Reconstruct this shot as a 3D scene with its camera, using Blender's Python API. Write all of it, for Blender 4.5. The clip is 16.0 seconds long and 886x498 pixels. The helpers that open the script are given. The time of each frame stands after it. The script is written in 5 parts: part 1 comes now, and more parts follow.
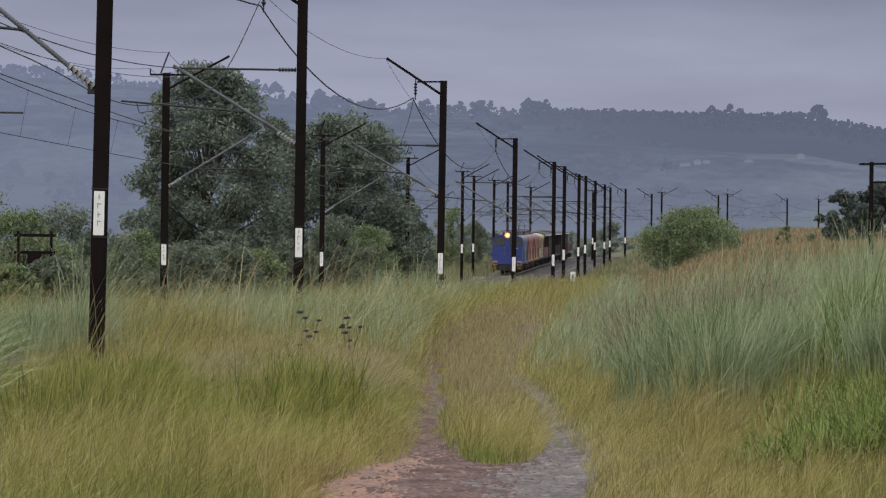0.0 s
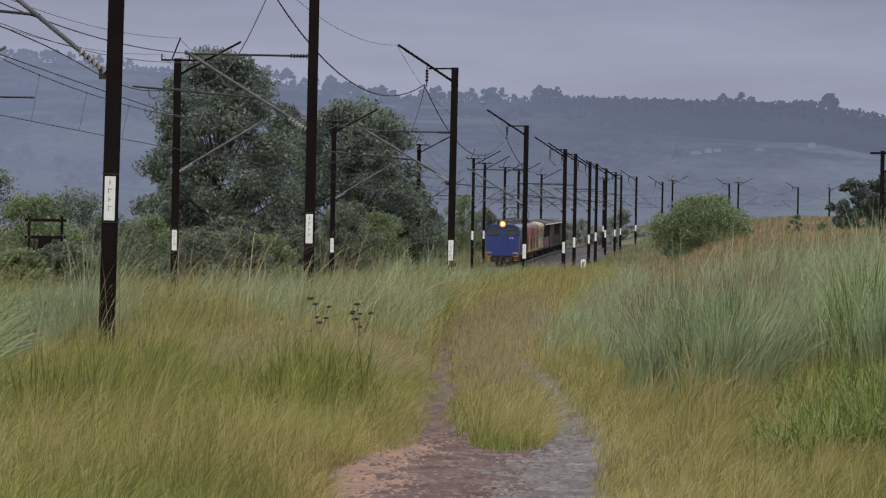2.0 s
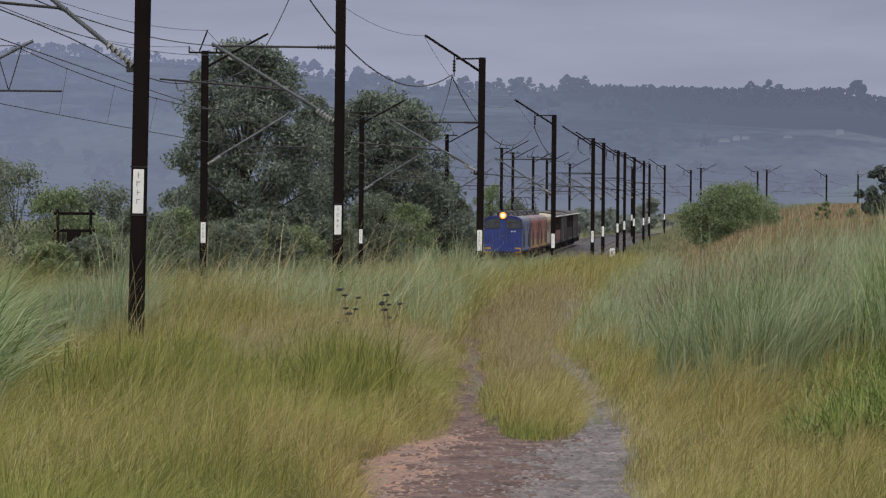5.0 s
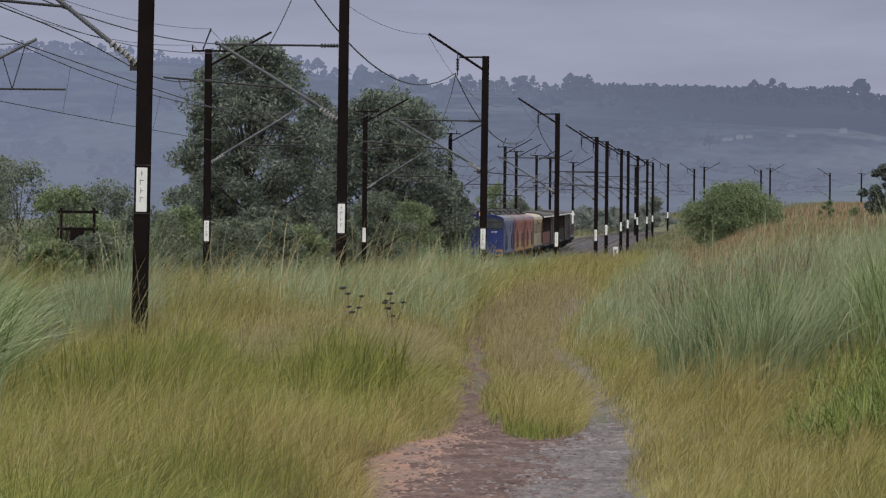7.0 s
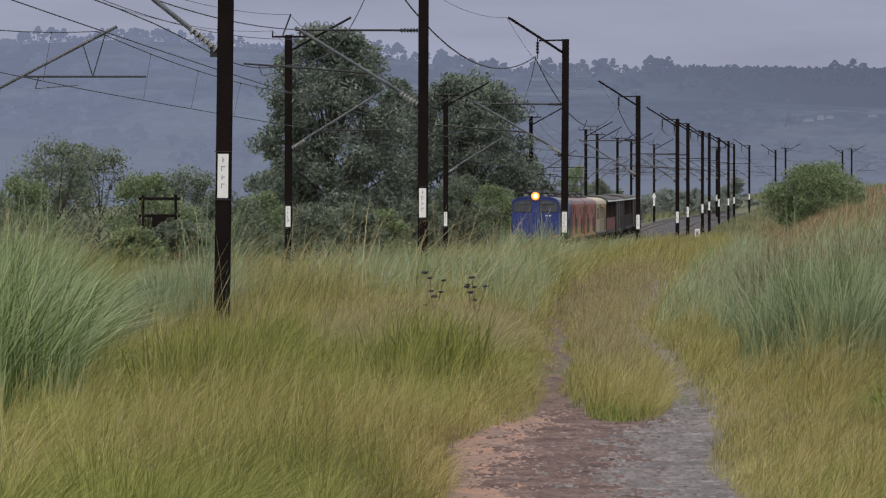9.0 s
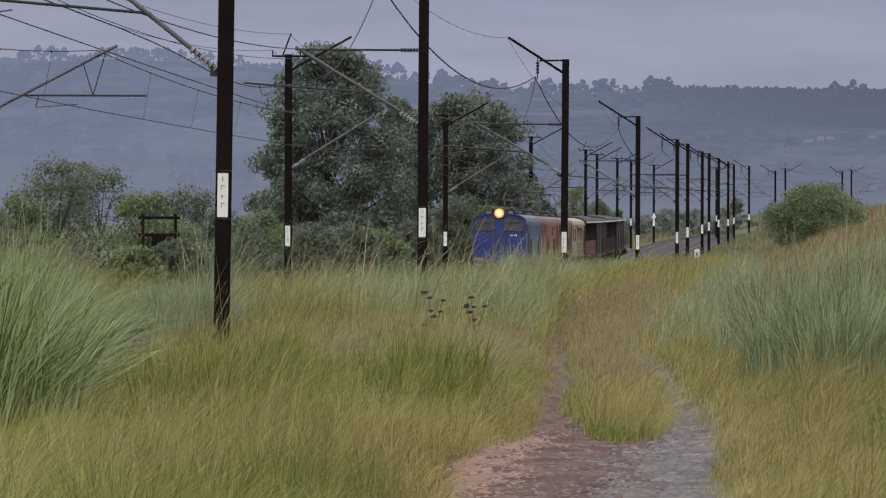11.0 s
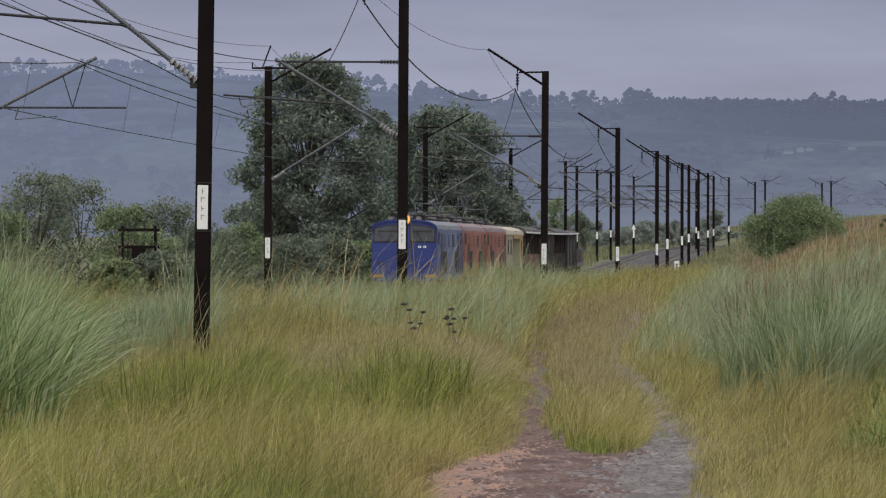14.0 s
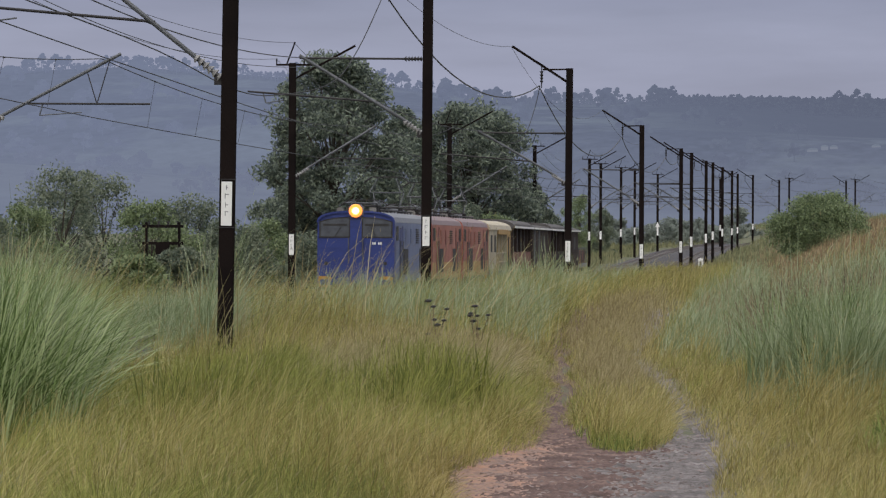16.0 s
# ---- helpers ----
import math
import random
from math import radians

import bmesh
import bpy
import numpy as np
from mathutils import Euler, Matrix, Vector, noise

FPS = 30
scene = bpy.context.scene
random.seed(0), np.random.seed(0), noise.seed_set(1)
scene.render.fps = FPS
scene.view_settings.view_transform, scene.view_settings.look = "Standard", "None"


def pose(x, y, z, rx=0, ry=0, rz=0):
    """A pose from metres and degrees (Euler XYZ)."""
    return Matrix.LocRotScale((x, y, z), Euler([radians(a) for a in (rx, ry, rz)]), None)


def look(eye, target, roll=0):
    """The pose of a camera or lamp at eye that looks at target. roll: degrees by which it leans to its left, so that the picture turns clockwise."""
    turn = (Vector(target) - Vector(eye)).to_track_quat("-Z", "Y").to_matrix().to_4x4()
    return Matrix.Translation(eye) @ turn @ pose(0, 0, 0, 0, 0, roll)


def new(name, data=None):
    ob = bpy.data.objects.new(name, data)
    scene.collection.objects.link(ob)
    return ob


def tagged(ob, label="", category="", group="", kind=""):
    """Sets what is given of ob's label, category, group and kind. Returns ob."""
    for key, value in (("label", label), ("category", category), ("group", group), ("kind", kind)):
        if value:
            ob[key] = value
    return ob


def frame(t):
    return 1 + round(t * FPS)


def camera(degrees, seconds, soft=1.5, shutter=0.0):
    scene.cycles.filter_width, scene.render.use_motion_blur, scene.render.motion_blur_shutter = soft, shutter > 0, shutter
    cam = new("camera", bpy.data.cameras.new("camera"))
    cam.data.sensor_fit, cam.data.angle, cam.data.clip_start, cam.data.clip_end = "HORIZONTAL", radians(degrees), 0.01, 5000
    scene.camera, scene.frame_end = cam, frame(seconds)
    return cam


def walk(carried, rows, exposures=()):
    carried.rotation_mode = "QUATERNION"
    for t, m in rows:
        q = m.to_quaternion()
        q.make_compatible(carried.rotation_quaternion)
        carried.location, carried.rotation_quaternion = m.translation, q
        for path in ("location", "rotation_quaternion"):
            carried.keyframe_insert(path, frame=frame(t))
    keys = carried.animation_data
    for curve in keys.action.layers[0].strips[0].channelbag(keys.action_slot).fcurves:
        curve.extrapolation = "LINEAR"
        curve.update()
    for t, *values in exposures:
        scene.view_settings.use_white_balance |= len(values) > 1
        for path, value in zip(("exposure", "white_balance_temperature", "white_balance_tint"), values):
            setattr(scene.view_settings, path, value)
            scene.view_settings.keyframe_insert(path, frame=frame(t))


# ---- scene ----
EYE = (0.0, 0.0, 2.5)
cam = camera(11.478, 16.0, soft=1.25)


def aim(pitch, yaw, roll):
    """Camera pose at the fixed stand from degrees up, to the right and of lean."""
    p, a = radians(pitch), radians(yaw)
    way = Vector((math.sin(a) * math.cos(p), math.cos(a) * math.cos(p), math.sin(p)))
    return look(EYE, Vector(EYE) + way * 50, roll)


VIEW = [(0.0, 0.105, 0.004, 0.728), (0.5, 0.059, -0.072, 0.847), (1.0, 0.028, -0.054, 1.127), (1.5, 0.007, -0.061, 1.141),
        (2.0, -0.068, -0.130, 1.016), (2.5, -0.161, -0.208, 1.326), (3.0, -0.231, -0.327, 0.657), (3.5, -0.236, -0.441, 0.282),
        (4.0, -0.231, -0.484, 0.430), (6.5, -0.164, -0.511, 0.564), (7.0, -0.220, -0.546, 0.564), (7.5, -0.421, -0.651, 0.553),
        (8.0, -0.581, -1.012, 0.379), (8.5, -0.545, -1.366, 0.714), (9.0, -0.435, -1.606, 0.041), (9.2, -0.420, -1.668, 0.129),
        (11.5, -0.113, -1.597, 0.189), (12.0, -0.072, -1.529, 0.076), (12.5, -0.057, -1.433, 0.158), (13.0, -0.037, -1.391, 0.143),
        (13.5, -0.025, -1.361, 0.075), (14.0, -0.023, -1.341, 0.142), (14.5, -0.044, -1.339, 0.395), (15.0, -0.066, -1.374, 0.268),
        (15.5, -0.067, -1.455, 0.385), (16.0, -0.063, -1.650, 0.281)]
walk(cam, [(t, aim(p, a, r)) for t, p, a, r in VIEW])

# ---- light: thick overcast, brighter overhead than at the horizon ----
scene.view_settings.exposure = 0.0
world = bpy.data.worlds.new("overcast_sky")
scene.world = world
world.use_nodes = True


def link(tree, a, b):
    tree.links.new(a, b)


def ramp_node(tree, stops, source=None, mode="LINEAR"):
    n = tree.nodes.new("ShaderNodeValToRGB")
    n.color_ramp.interpolation = mode
    els = n.color_ramp.elements
    while len(els) < len(stops):
        els.new(0.5)
    for e, (p, c) in zip(els, stops):
        e.position = p
        e.color = (*c, 1) if len(c) == 3 else c
    if source is not None:
        link(tree, source, n.inputs[0])
    return n


def make_world():
    t = world.node_tree
    t.nodes.clear()
    out = t.nodes.new("ShaderNodeOutputWorld")
    geo = t.nodes.new("ShaderNodeTexCoord")
    sep = t.nodes.new("ShaderNodeSeparateXYZ")
    link(t, geo.outputs["Generated"], sep.inputs[0])
    grad = ramp_node(t, [(0.0, (0.20, 0.22, 0.27)), (0.03, (0.33, 0.345, 0.465)), (0.048, (0.33, 0.348, 0.47)),
                         (0.062, (0.24, 0.26, 0.37)), (0.12, (0.245, 0.263, 0.365)), (0.4, (0.80, 0.82, 0.90)),
                         (1.0, (1.7, 1.7, 1.75))], sep.outputs[2])
    mapping = t.nodes.new("ShaderNodeMapping")
    mapping.inputs["Scale"].default_value = (9, 9, 60)
    link(t, geo.outputs["Generated"], mapping.inputs[0])
    cloud = t.nodes.new("ShaderNodeTexNoise")
    cloud.inputs["Scale"].default_value = 1.6
    cloud.inputs["Detail"].default_value = 5
    link(t, mapping.outputs[0], cloud.inputs["Vector"])
    soft = ramp_node(t, [(0.3, (0.88, 0.88, 0.88)), (0.7, (1.1, 1.1, 1.1))], cloud.outputs[0])
    mul = t.nodes.new("ShaderNodeMix")
    mul.data_type, mul.blend_type = "RGBA", "MULTIPLY"
    mul.inputs[0].default_value = 1
    link(t, grad.outputs[0], mul.inputs[6])
    link(t, soft.outputs[0], mul.inputs[7])
    clouds = t.nodes.new("ShaderNodeBackground")
    link(t, mul.outputs[2], clouds.inputs[0])
    sky = t.nodes.new("ShaderNodeTexSky")
    sky.sky_type, sky.sun_disc = "NISHITA", False
    sky.sun_elevation, sky.sun_rotation = radians(55), radians(200)
    air = t.nodes.new("ShaderNodeBackground")
    air.inputs[1].default_value = 0.06
    link(t, sky.outputs[0], air.inputs[0])
    mix = t.nodes.new("ShaderNodeMixShader")
    mix.inputs[0].default_value = 0.93
    link(t, air.outputs[0], mix.inputs[1])
    link(t, clouds.outputs[0], mix.inputs[2])
    link(t, mix.outputs[0], out.inputs[0])


make_world()
sun_data = bpy.data.lights.new("sun", "SUN")
sun_data.energy, sun_data.angle, sun_data.color = 1.3, radians(40), (1.0, 0.96, 0.9)
sun = new("sun", sun_data)
sun.matrix_world = look((-20, -40, 80), (0, 60, 0))

# ---- materials ----


def material(name, stops, scale=3.0, rough=0.7, metal=0.0, bump=0.0, fine=40.0, island=0.0, per_object=0.0, spec=0.5, stretch=(1, 1, 1)):
    """Noise at two scales through a colour ramp; island and per_object add random shade piece by piece."""
    m = bpy.data.materials.new(name)
    m.use_nodes = True
    t = m.node_tree
    bsdf = t.nodes["Principled BSDF"]
    geo = t.nodes.new("ShaderNodeNewGeometry")
    coord = t.nodes.new("ShaderNodeTexCoord")
    mapping = t.nodes.new("ShaderNodeMapping")
    mapping.inputs["Scale"].default_value = stretch
    link(t, coord.outputs["Object"], mapping.inputs[0])
    big = t.nodes.new("ShaderNodeTexNoise")
    big.inputs["Scale"].default_value, big.inputs["Detail"].default_value = scale, 4
    link(t, mapping.outputs[0], big.inputs["Vector"])
    small = t.nodes.new("ShaderNodeTexNoise")
    small.inputs["Scale"].default_value, small.inputs["Detail"].default_value = fine, 3
    link(t, mapping.outputs[0], small.inputs["Vector"])

    def math_node(op, a, b):
        n = t.nodes.new("ShaderNodeMath")
        n.operation = op
        for k, v in enumerate((a, b)):
            if isinstance(v, (int, float)):
                n.inputs[k].default_value = v
            else:
                link(t, v, n.inputs[k])
        return n.outputs[0]

    value = math_node("ADD", math_node("MULTIPLY", big.outputs[0], 0.7), math_node("MULTIPLY", small.outputs[0], 0.3))
    if island:
        value = math_node("ADD", math_node("MULTIPLY", value, 1 - island), math_node("MULTIPLY", geo.outputs["Random Per Island"], island))
    if per_object:
        info = t.nodes.new("ShaderNodeObjectInfo")
        value = math_node("ADD", math_node("MULTIPLY", value, 1 - per_object), math_node("MULTIPLY", info.outputs["Random"], per_object))
    cr = ramp_node(t, stops, value)
    link(t, cr.outputs[0], bsdf.inputs["Base Color"])
    bsdf.inputs["Roughness"].default_value = rough
    bsdf.inputs["Metallic"].default_value = metal
    bsdf.inputs["Specular IOR Level"].default_value = spec
    if bump:
        b = t.nodes.new("ShaderNodeBump")
        b.inputs["Strength"].default_value, b.inputs["Distance"].default_value = bump, 0.03
        link(t, small.outputs[0], b.inputs["Height"])
        link(t, b.outputs[0], bsdf.inputs["Normal"])
    return m


def leafy(m, amount=0.35):
    """Lets light through blades and leaves."""
    t = m.node_tree
    bsdf, out = t.nodes["Principled BSDF"], t.nodes["Material Output"]
    trans = t.nodes.new("ShaderNodeBsdfTranslucent")
    link(t, bsdf.inputs["Base Color"].links[0].from_socket, trans.inputs[0])
    mix = t.nodes.new("ShaderNodeMixShader")
    mix.inputs[0].default_value = amount
    link(t, bsdf.outputs[0], mix.inputs[1])
    link(t, trans.outputs[0], mix.inputs[2])
    link(t, mix.outputs[0], out.inputs[0])
    return m


def glow(name, color, strength):
    m = bpy.data.materials.new(name)
    m.use_nodes = True
    b = m.node_tree.nodes["Principled BSDF"]
    b.inputs["Base Color"].default_value = (*color, 1)
    b.inputs["Emission Color"].default_value = (*color, 1)
    b.inputs["Emission Strength"].default_value = strength
    return m


M_SOIL = material("soil", [(0.3, (0.065, 0.072, 0.035)), (0.7, (0.12, 0.118, 0.06))], 0.3, 0.95, bump=0.5, fine=9)
M_DIRT = material("wet_dirt", [(0.3, (0.045, 0.028, 0.024)), (0.5, (0.125, 0.08, 0.068)), (0.66, (0.22, 0.15, 0.125))], 3.0, 0.8, bump=1.0, fine=22, spec=0.12)
M_CLAY = material("red_clay", [(0.35, (0.085, 0.056, 0.046)), (0.5, (0.215, 0.112, 0.068)), (0.65, (0.36, 0.168, 0.085))], 2.2, 0.6, bump=0.8, fine=9)
M_GRAVEL = material("grey_gravel", [(0.3, (0.045, 0.036, 0.033)), (0.5, (0.115, 0.096, 0.088)), (0.66, (0.24, 0.21, 0.198))], 3.5, 0.6, bump=1.0, fine=24, spec=0.25)
M_STONE = material("pebble", [(0.3, (0.06, 0.042, 0.038)), (0.7, (0.23, 0.175, 0.155))], 2, 0.75, island=0.6)
M_BALLAST = material("ballast", [(0.3, (0.028, 0.026, 0.028)), (0.7, (0.075, 0.068, 0.072))], 2.5, 0.9, bump=1.0, fine=12)
M_RAIL = material("rusty_rail", [(0.3, (0.09, 0.06, 0.045)), (0.7, (0.20, 0.16, 0.13))], 3, 0.45, 0.6)
M_SLEEPER = material("sleeper", [(0.3, (0.13, 0.12, 0.11)), (0.7, (0.25, 0.24, 0.22))], 3, 0.9)
M_POST = material("tarred_steel", [(0.35, (0.007, 0.005, 0.005)), (0.6, (0.013, 0.009, 0.008)), (0.8, (0.035, 0.02, 0.015))], 1.2, 0.75, 0.0, 0.2, 30, spec=0.06)
M_GALV = material("weathered_galvanised_steel", [(0.3, (0.05, 0.053, 0.058)), (0.7, (0.125, 0.13, 0.14))], 3, 0.6, 0.1)
M_TUBE = material("rusted_tube", [(0.3, (0.018, 0.017, 0.018)), (0.7, (0.05, 0.046, 0.046))], 3, 0.6, 0.0, spec=0.2)
M_WHITE = material("chipped_white_paint", [(0.24, (0.30, 0.28, 0.25)), (0.36, (0.74, 0.73, 0.70)), (0.8, (0.82, 0.81, 0.78))], 5, 0.6, fine=25)
M_MARK = material("faded_black_paint", [(0.3, (0.10, 0.10, 0.10)), (0.7, (0.30, 0.295, 0.285))], 8, 0.7)
M_PORCELAIN = material("porcelain", [(0.3, (0.14, 0.135, 0.13)), (0.7, (0.30, 0.29, 0.28))], 6, 0.3)
M_WIRE = material("wire", [(0.3, (0.02, 0.02, 0.022)), (0.7, (0.045, 0.045, 0.05))], 3, 0.6)
M_BLUE = material("blue_loco_paint", [(0.28, (0.014, 0.025, 0.12)), (0.6, (0.024, 0.042, 0.19)), (0.8, (0.06, 0.085, 0.24))], 1.0, 0.4, bump=0.05, fine=8, stretch=(1, 1, 3))
M_FADED = material("faded_blue_paint", [(0.28, (0.10, 0.125, 0.23)), (0.6, (0.15, 0.185, 0.31)), (0.8, (0.24, 0.26, 0.34))], 1.0, 0.5, bump=0.05, fine=8, stretch=(1, 1, 0.3))
M_RED = material("faded_red_paint", [(0.28, (0.20, 0.055, 0.04)), (0.5, (0.36, 0.12, 0.085)), (0.75, (0.45, 0.21, 0.155))], 0.9, 0.5, bump=0.05, fine=8, stretch=(1, 1, 0.3))
M_YELLOW = material("ochre_paint", [(0.28, (0.30, 0.18, 0.06)), (0.6, (0.50, 0.31, 0.10)), (0.8, (0.56, 0.40, 0.19))], 1.2, 0.5, fine=8)
M_ORANGE = material("orange_step_paint", [(0.25, (0.25, 0.12, 0.02)), (0.6, (0.55, 0.27, 0.03)), (0.8, (0.60, 0.33, 0.07))], 4, 0.5)
M_CREAM = material("cream_paint", [(0.28, (0.30, 0.25, 0.17)), (0.6, (0.50, 0.43, 0.30)), (0.8, (0.58, 0.51, 0.38))], 1.2, 0.5, fine=8)
M_BROWN = material("weathered_brown_timber", [(0.28, (0.03, 0.022, 0.02)), (0.6, (0.062, 0.045, 0.04)), (0.8, (0.11, 0.085, 0.075))], 1.5, 0.75, bump=0.3, fine=14, stretch=(1, 3, 0.4), per_object=0.3, spec=0.15)
M_OXIDE = material("red_oxide_paint", [(0.28, (0.10, 0.035, 0.025)), (0.6, (0.19, 0.06, 0.045)), (0.8, (0.24, 0.10, 0.08))], 1.5, 0.7, fine=14)
M_GREYROOF = material("grey_roof", [(0.28, (0.11, 0.115, 0.13)), (0.6, (0.17, 0.175, 0.19)), (0.8, (0.25, 0.245, 0.245))], 1.5, 0.5, fine=10)
M_DARKROOF = material("dark_roof", [(0.3, (0.05, 0.045, 0.045)), (0.7, (0.12, 0.11, 0.105))], 1.5, 0.7, fine=10, spec=0.2)
M_REDROOF = material("pale_red_roof", [(0.28, (0.15, 0.10, 0.10)), (0.6, (0.23, 0.155, 0.15)), (0.8, (0.30, 0.24, 0.23))], 1.5, 0.5, fine=10)
M_DARK = material("sooty_steel", [(0.3, (0.012, 0.011, 0.011)), (0.7, (0.04, 0.036, 0.034))], 3, 0.7)
M_GLASS = material("dark_cab_glass", [(0.3, (0.05, 0.053, 0.06)), (0.7, (0.09, 0.095, 0.105))], 3, 0.08, spec=1.0)
M_LAMP = glow("headlight_glow", (1.0, 0.56, 0.19), 4.5)
# emissive orange that paints the headlight's glare around its lens
M_LAMP_HALO = glow("headlight_halo_glow", (1.0, 0.30, 0.05), 1.3)
M_BARK = material("bark", [(0.3, (0.03, 0.025, 0.02)), (0.7, (0.10, 0.08, 0.065))], 3, 0.9, bump=0.6, stretch=(1, 1, 0.2))


def foliage(name, dark, mid, light, island=0.55, amount=0.3, scale=0.35, fine=3):
    return leafy(material(name, [(0.36, dark), (0.5, mid), (0.64, light)], scale, 0.55, fine=fine, island=island, spec=0.25), amount)


# large trees: greens lifted and cooled, air haze painted into the leaf colour
M_TREE = foliage("dark_tree_leaves", (0.092, 0.115, 0.098), (0.165, 0.20, 0.158), (0.26, 0.30, 0.225), 0.55, 0.42, 0.6)
M_SHRUB = foliage("shrub_leaves", (0.10, 0.125, 0.094), (0.175, 0.205, 0.145), (0.255, 0.285, 0.20), 0.4, 0.45)
M_BUSH = foliage("fresh_bush_leaves", (0.11, 0.142, 0.075), (0.195, 0.25, 0.125), (0.28, 0.335, 0.175), 0.4, 0.42)
# leaf colours greyed, and paler on the bushes, to paint in distant haze
M_FARTREE = foliage("haze_toned_tree_leaves", (0.06, 0.075, 0.07), (0.09, 0.105, 0.095), (0.125, 0.14, 0.125), 0.35, 0.4)
M_FARBUSH = foliage("haze_toned_bush_leaves", (0.20, 0.225, 0.20), (0.25, 0.28, 0.245), (0.30, 0.33, 0.285), 0.3, 0.5)
M_GOLD = foliage("golden_grass", (0.125, 0.106, 0.03), (0.33, 0.272, 0.088), (0.56, 0.48, 0.215), 0.27, 0.4, 0.5, 2.2)
M_OLIVE = foliage("olive_grass", (0.085, 0.10, 0.022), (0.215, 0.23, 0.056), (0.42, 0.42, 0.12), 0.27, 0.4, 0.5, 2.2)
M_BLUEGREEN = foliage("blue_green_grass", (0.13, 0.17, 0.078), (0.26, 0.315, 0.165), (0.46, 0.50, 0.33), 0.27, 0.4, 0.5, 2.2)
M_TALLGREEN = foliage("tall_green_grass", (0.07, 0.11, 0.03), (0.20, 0.28, 0.095), (0.45, 0.52, 0.27), 0.5, 0.4, 0.6, 2.5)
M_VERGE = foliage("rough_verge_grass", (0.11, 0.118, 0.06), (0.20, 0.205, 0.105), (0.30, 0.285, 0.155), 0.35, 0.4, 0.1)
M_HERB = foliage("low_green_herbs", (0.07, 0.1, 0.02), (0.15, 0.205, 0.048), (0.28, 0.34, 0.1), 0.6, 0.35, 0.4)
M_STALK = foliage("dry_brown_stalks", (0.14, 0.095, 0.052), (0.29, 0.21, 0.12), (0.43, 0.33, 0.20), 0.4, 0.35, 0.2)
M_FEATHER = foliage("pale_feather_grass", (0.22, 0.18, 0.09), (0.35, 0.295, 0.15), (0.48, 0.42, 0.24), 0.4, 0.4, 0.5)
M_DARKSTALK = foliage("dark_brown_stalks", (0.07, 0.05, 0.032), (0.16, 0.115, 0.075), (0.28, 0.21, 0.14), 0.5, 0.25, 0.4)
M_PLUME = foliage("pale_seed_heads", (0.19, 0.155, 0.07), (0.31, 0.26, 0.125), (0.42, 0.36, 0.20), 0.4, 0.4, 0.2)


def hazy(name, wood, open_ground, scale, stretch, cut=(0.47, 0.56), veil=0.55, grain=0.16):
    """Far slope with wet-air haze painted in as emission: woods and fields, whiter to the west and in the valley."""
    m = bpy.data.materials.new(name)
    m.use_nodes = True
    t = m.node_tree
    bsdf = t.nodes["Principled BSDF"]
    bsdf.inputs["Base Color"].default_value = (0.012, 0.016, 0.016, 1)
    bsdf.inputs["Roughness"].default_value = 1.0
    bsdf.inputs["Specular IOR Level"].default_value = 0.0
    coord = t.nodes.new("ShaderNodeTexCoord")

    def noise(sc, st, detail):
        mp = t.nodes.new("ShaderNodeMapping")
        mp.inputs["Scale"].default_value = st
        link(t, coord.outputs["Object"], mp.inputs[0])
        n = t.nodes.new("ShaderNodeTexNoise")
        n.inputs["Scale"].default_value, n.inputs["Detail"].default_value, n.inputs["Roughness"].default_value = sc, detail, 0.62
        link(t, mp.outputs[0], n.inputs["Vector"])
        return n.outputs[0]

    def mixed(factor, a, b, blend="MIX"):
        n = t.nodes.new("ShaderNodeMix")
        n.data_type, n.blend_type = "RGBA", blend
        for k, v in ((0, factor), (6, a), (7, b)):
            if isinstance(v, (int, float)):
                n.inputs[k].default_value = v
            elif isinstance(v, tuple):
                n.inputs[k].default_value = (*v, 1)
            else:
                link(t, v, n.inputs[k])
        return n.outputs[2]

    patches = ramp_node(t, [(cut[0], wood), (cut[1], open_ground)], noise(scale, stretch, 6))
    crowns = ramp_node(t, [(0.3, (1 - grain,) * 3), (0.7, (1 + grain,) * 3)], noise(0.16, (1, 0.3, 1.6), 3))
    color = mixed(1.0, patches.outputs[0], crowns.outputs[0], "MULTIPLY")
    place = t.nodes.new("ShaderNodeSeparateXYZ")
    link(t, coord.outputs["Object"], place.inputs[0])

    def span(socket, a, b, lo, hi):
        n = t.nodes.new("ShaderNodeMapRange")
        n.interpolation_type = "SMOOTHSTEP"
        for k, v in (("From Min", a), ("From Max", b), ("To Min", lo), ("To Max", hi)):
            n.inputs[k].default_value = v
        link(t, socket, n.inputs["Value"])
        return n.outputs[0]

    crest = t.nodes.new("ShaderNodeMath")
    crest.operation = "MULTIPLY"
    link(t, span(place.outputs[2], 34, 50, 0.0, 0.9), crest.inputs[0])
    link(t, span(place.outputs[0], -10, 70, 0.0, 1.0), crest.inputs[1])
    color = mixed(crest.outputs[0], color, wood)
    # air haze mixed into the emission: westward veil first, then valley mist
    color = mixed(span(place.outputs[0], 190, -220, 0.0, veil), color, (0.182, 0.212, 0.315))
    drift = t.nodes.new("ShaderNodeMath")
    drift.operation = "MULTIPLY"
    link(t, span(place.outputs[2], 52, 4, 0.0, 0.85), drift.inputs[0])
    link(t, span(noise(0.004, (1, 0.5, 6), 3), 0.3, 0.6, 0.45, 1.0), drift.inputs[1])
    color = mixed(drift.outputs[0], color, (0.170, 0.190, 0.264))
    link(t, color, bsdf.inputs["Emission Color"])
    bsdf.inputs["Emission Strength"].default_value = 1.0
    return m


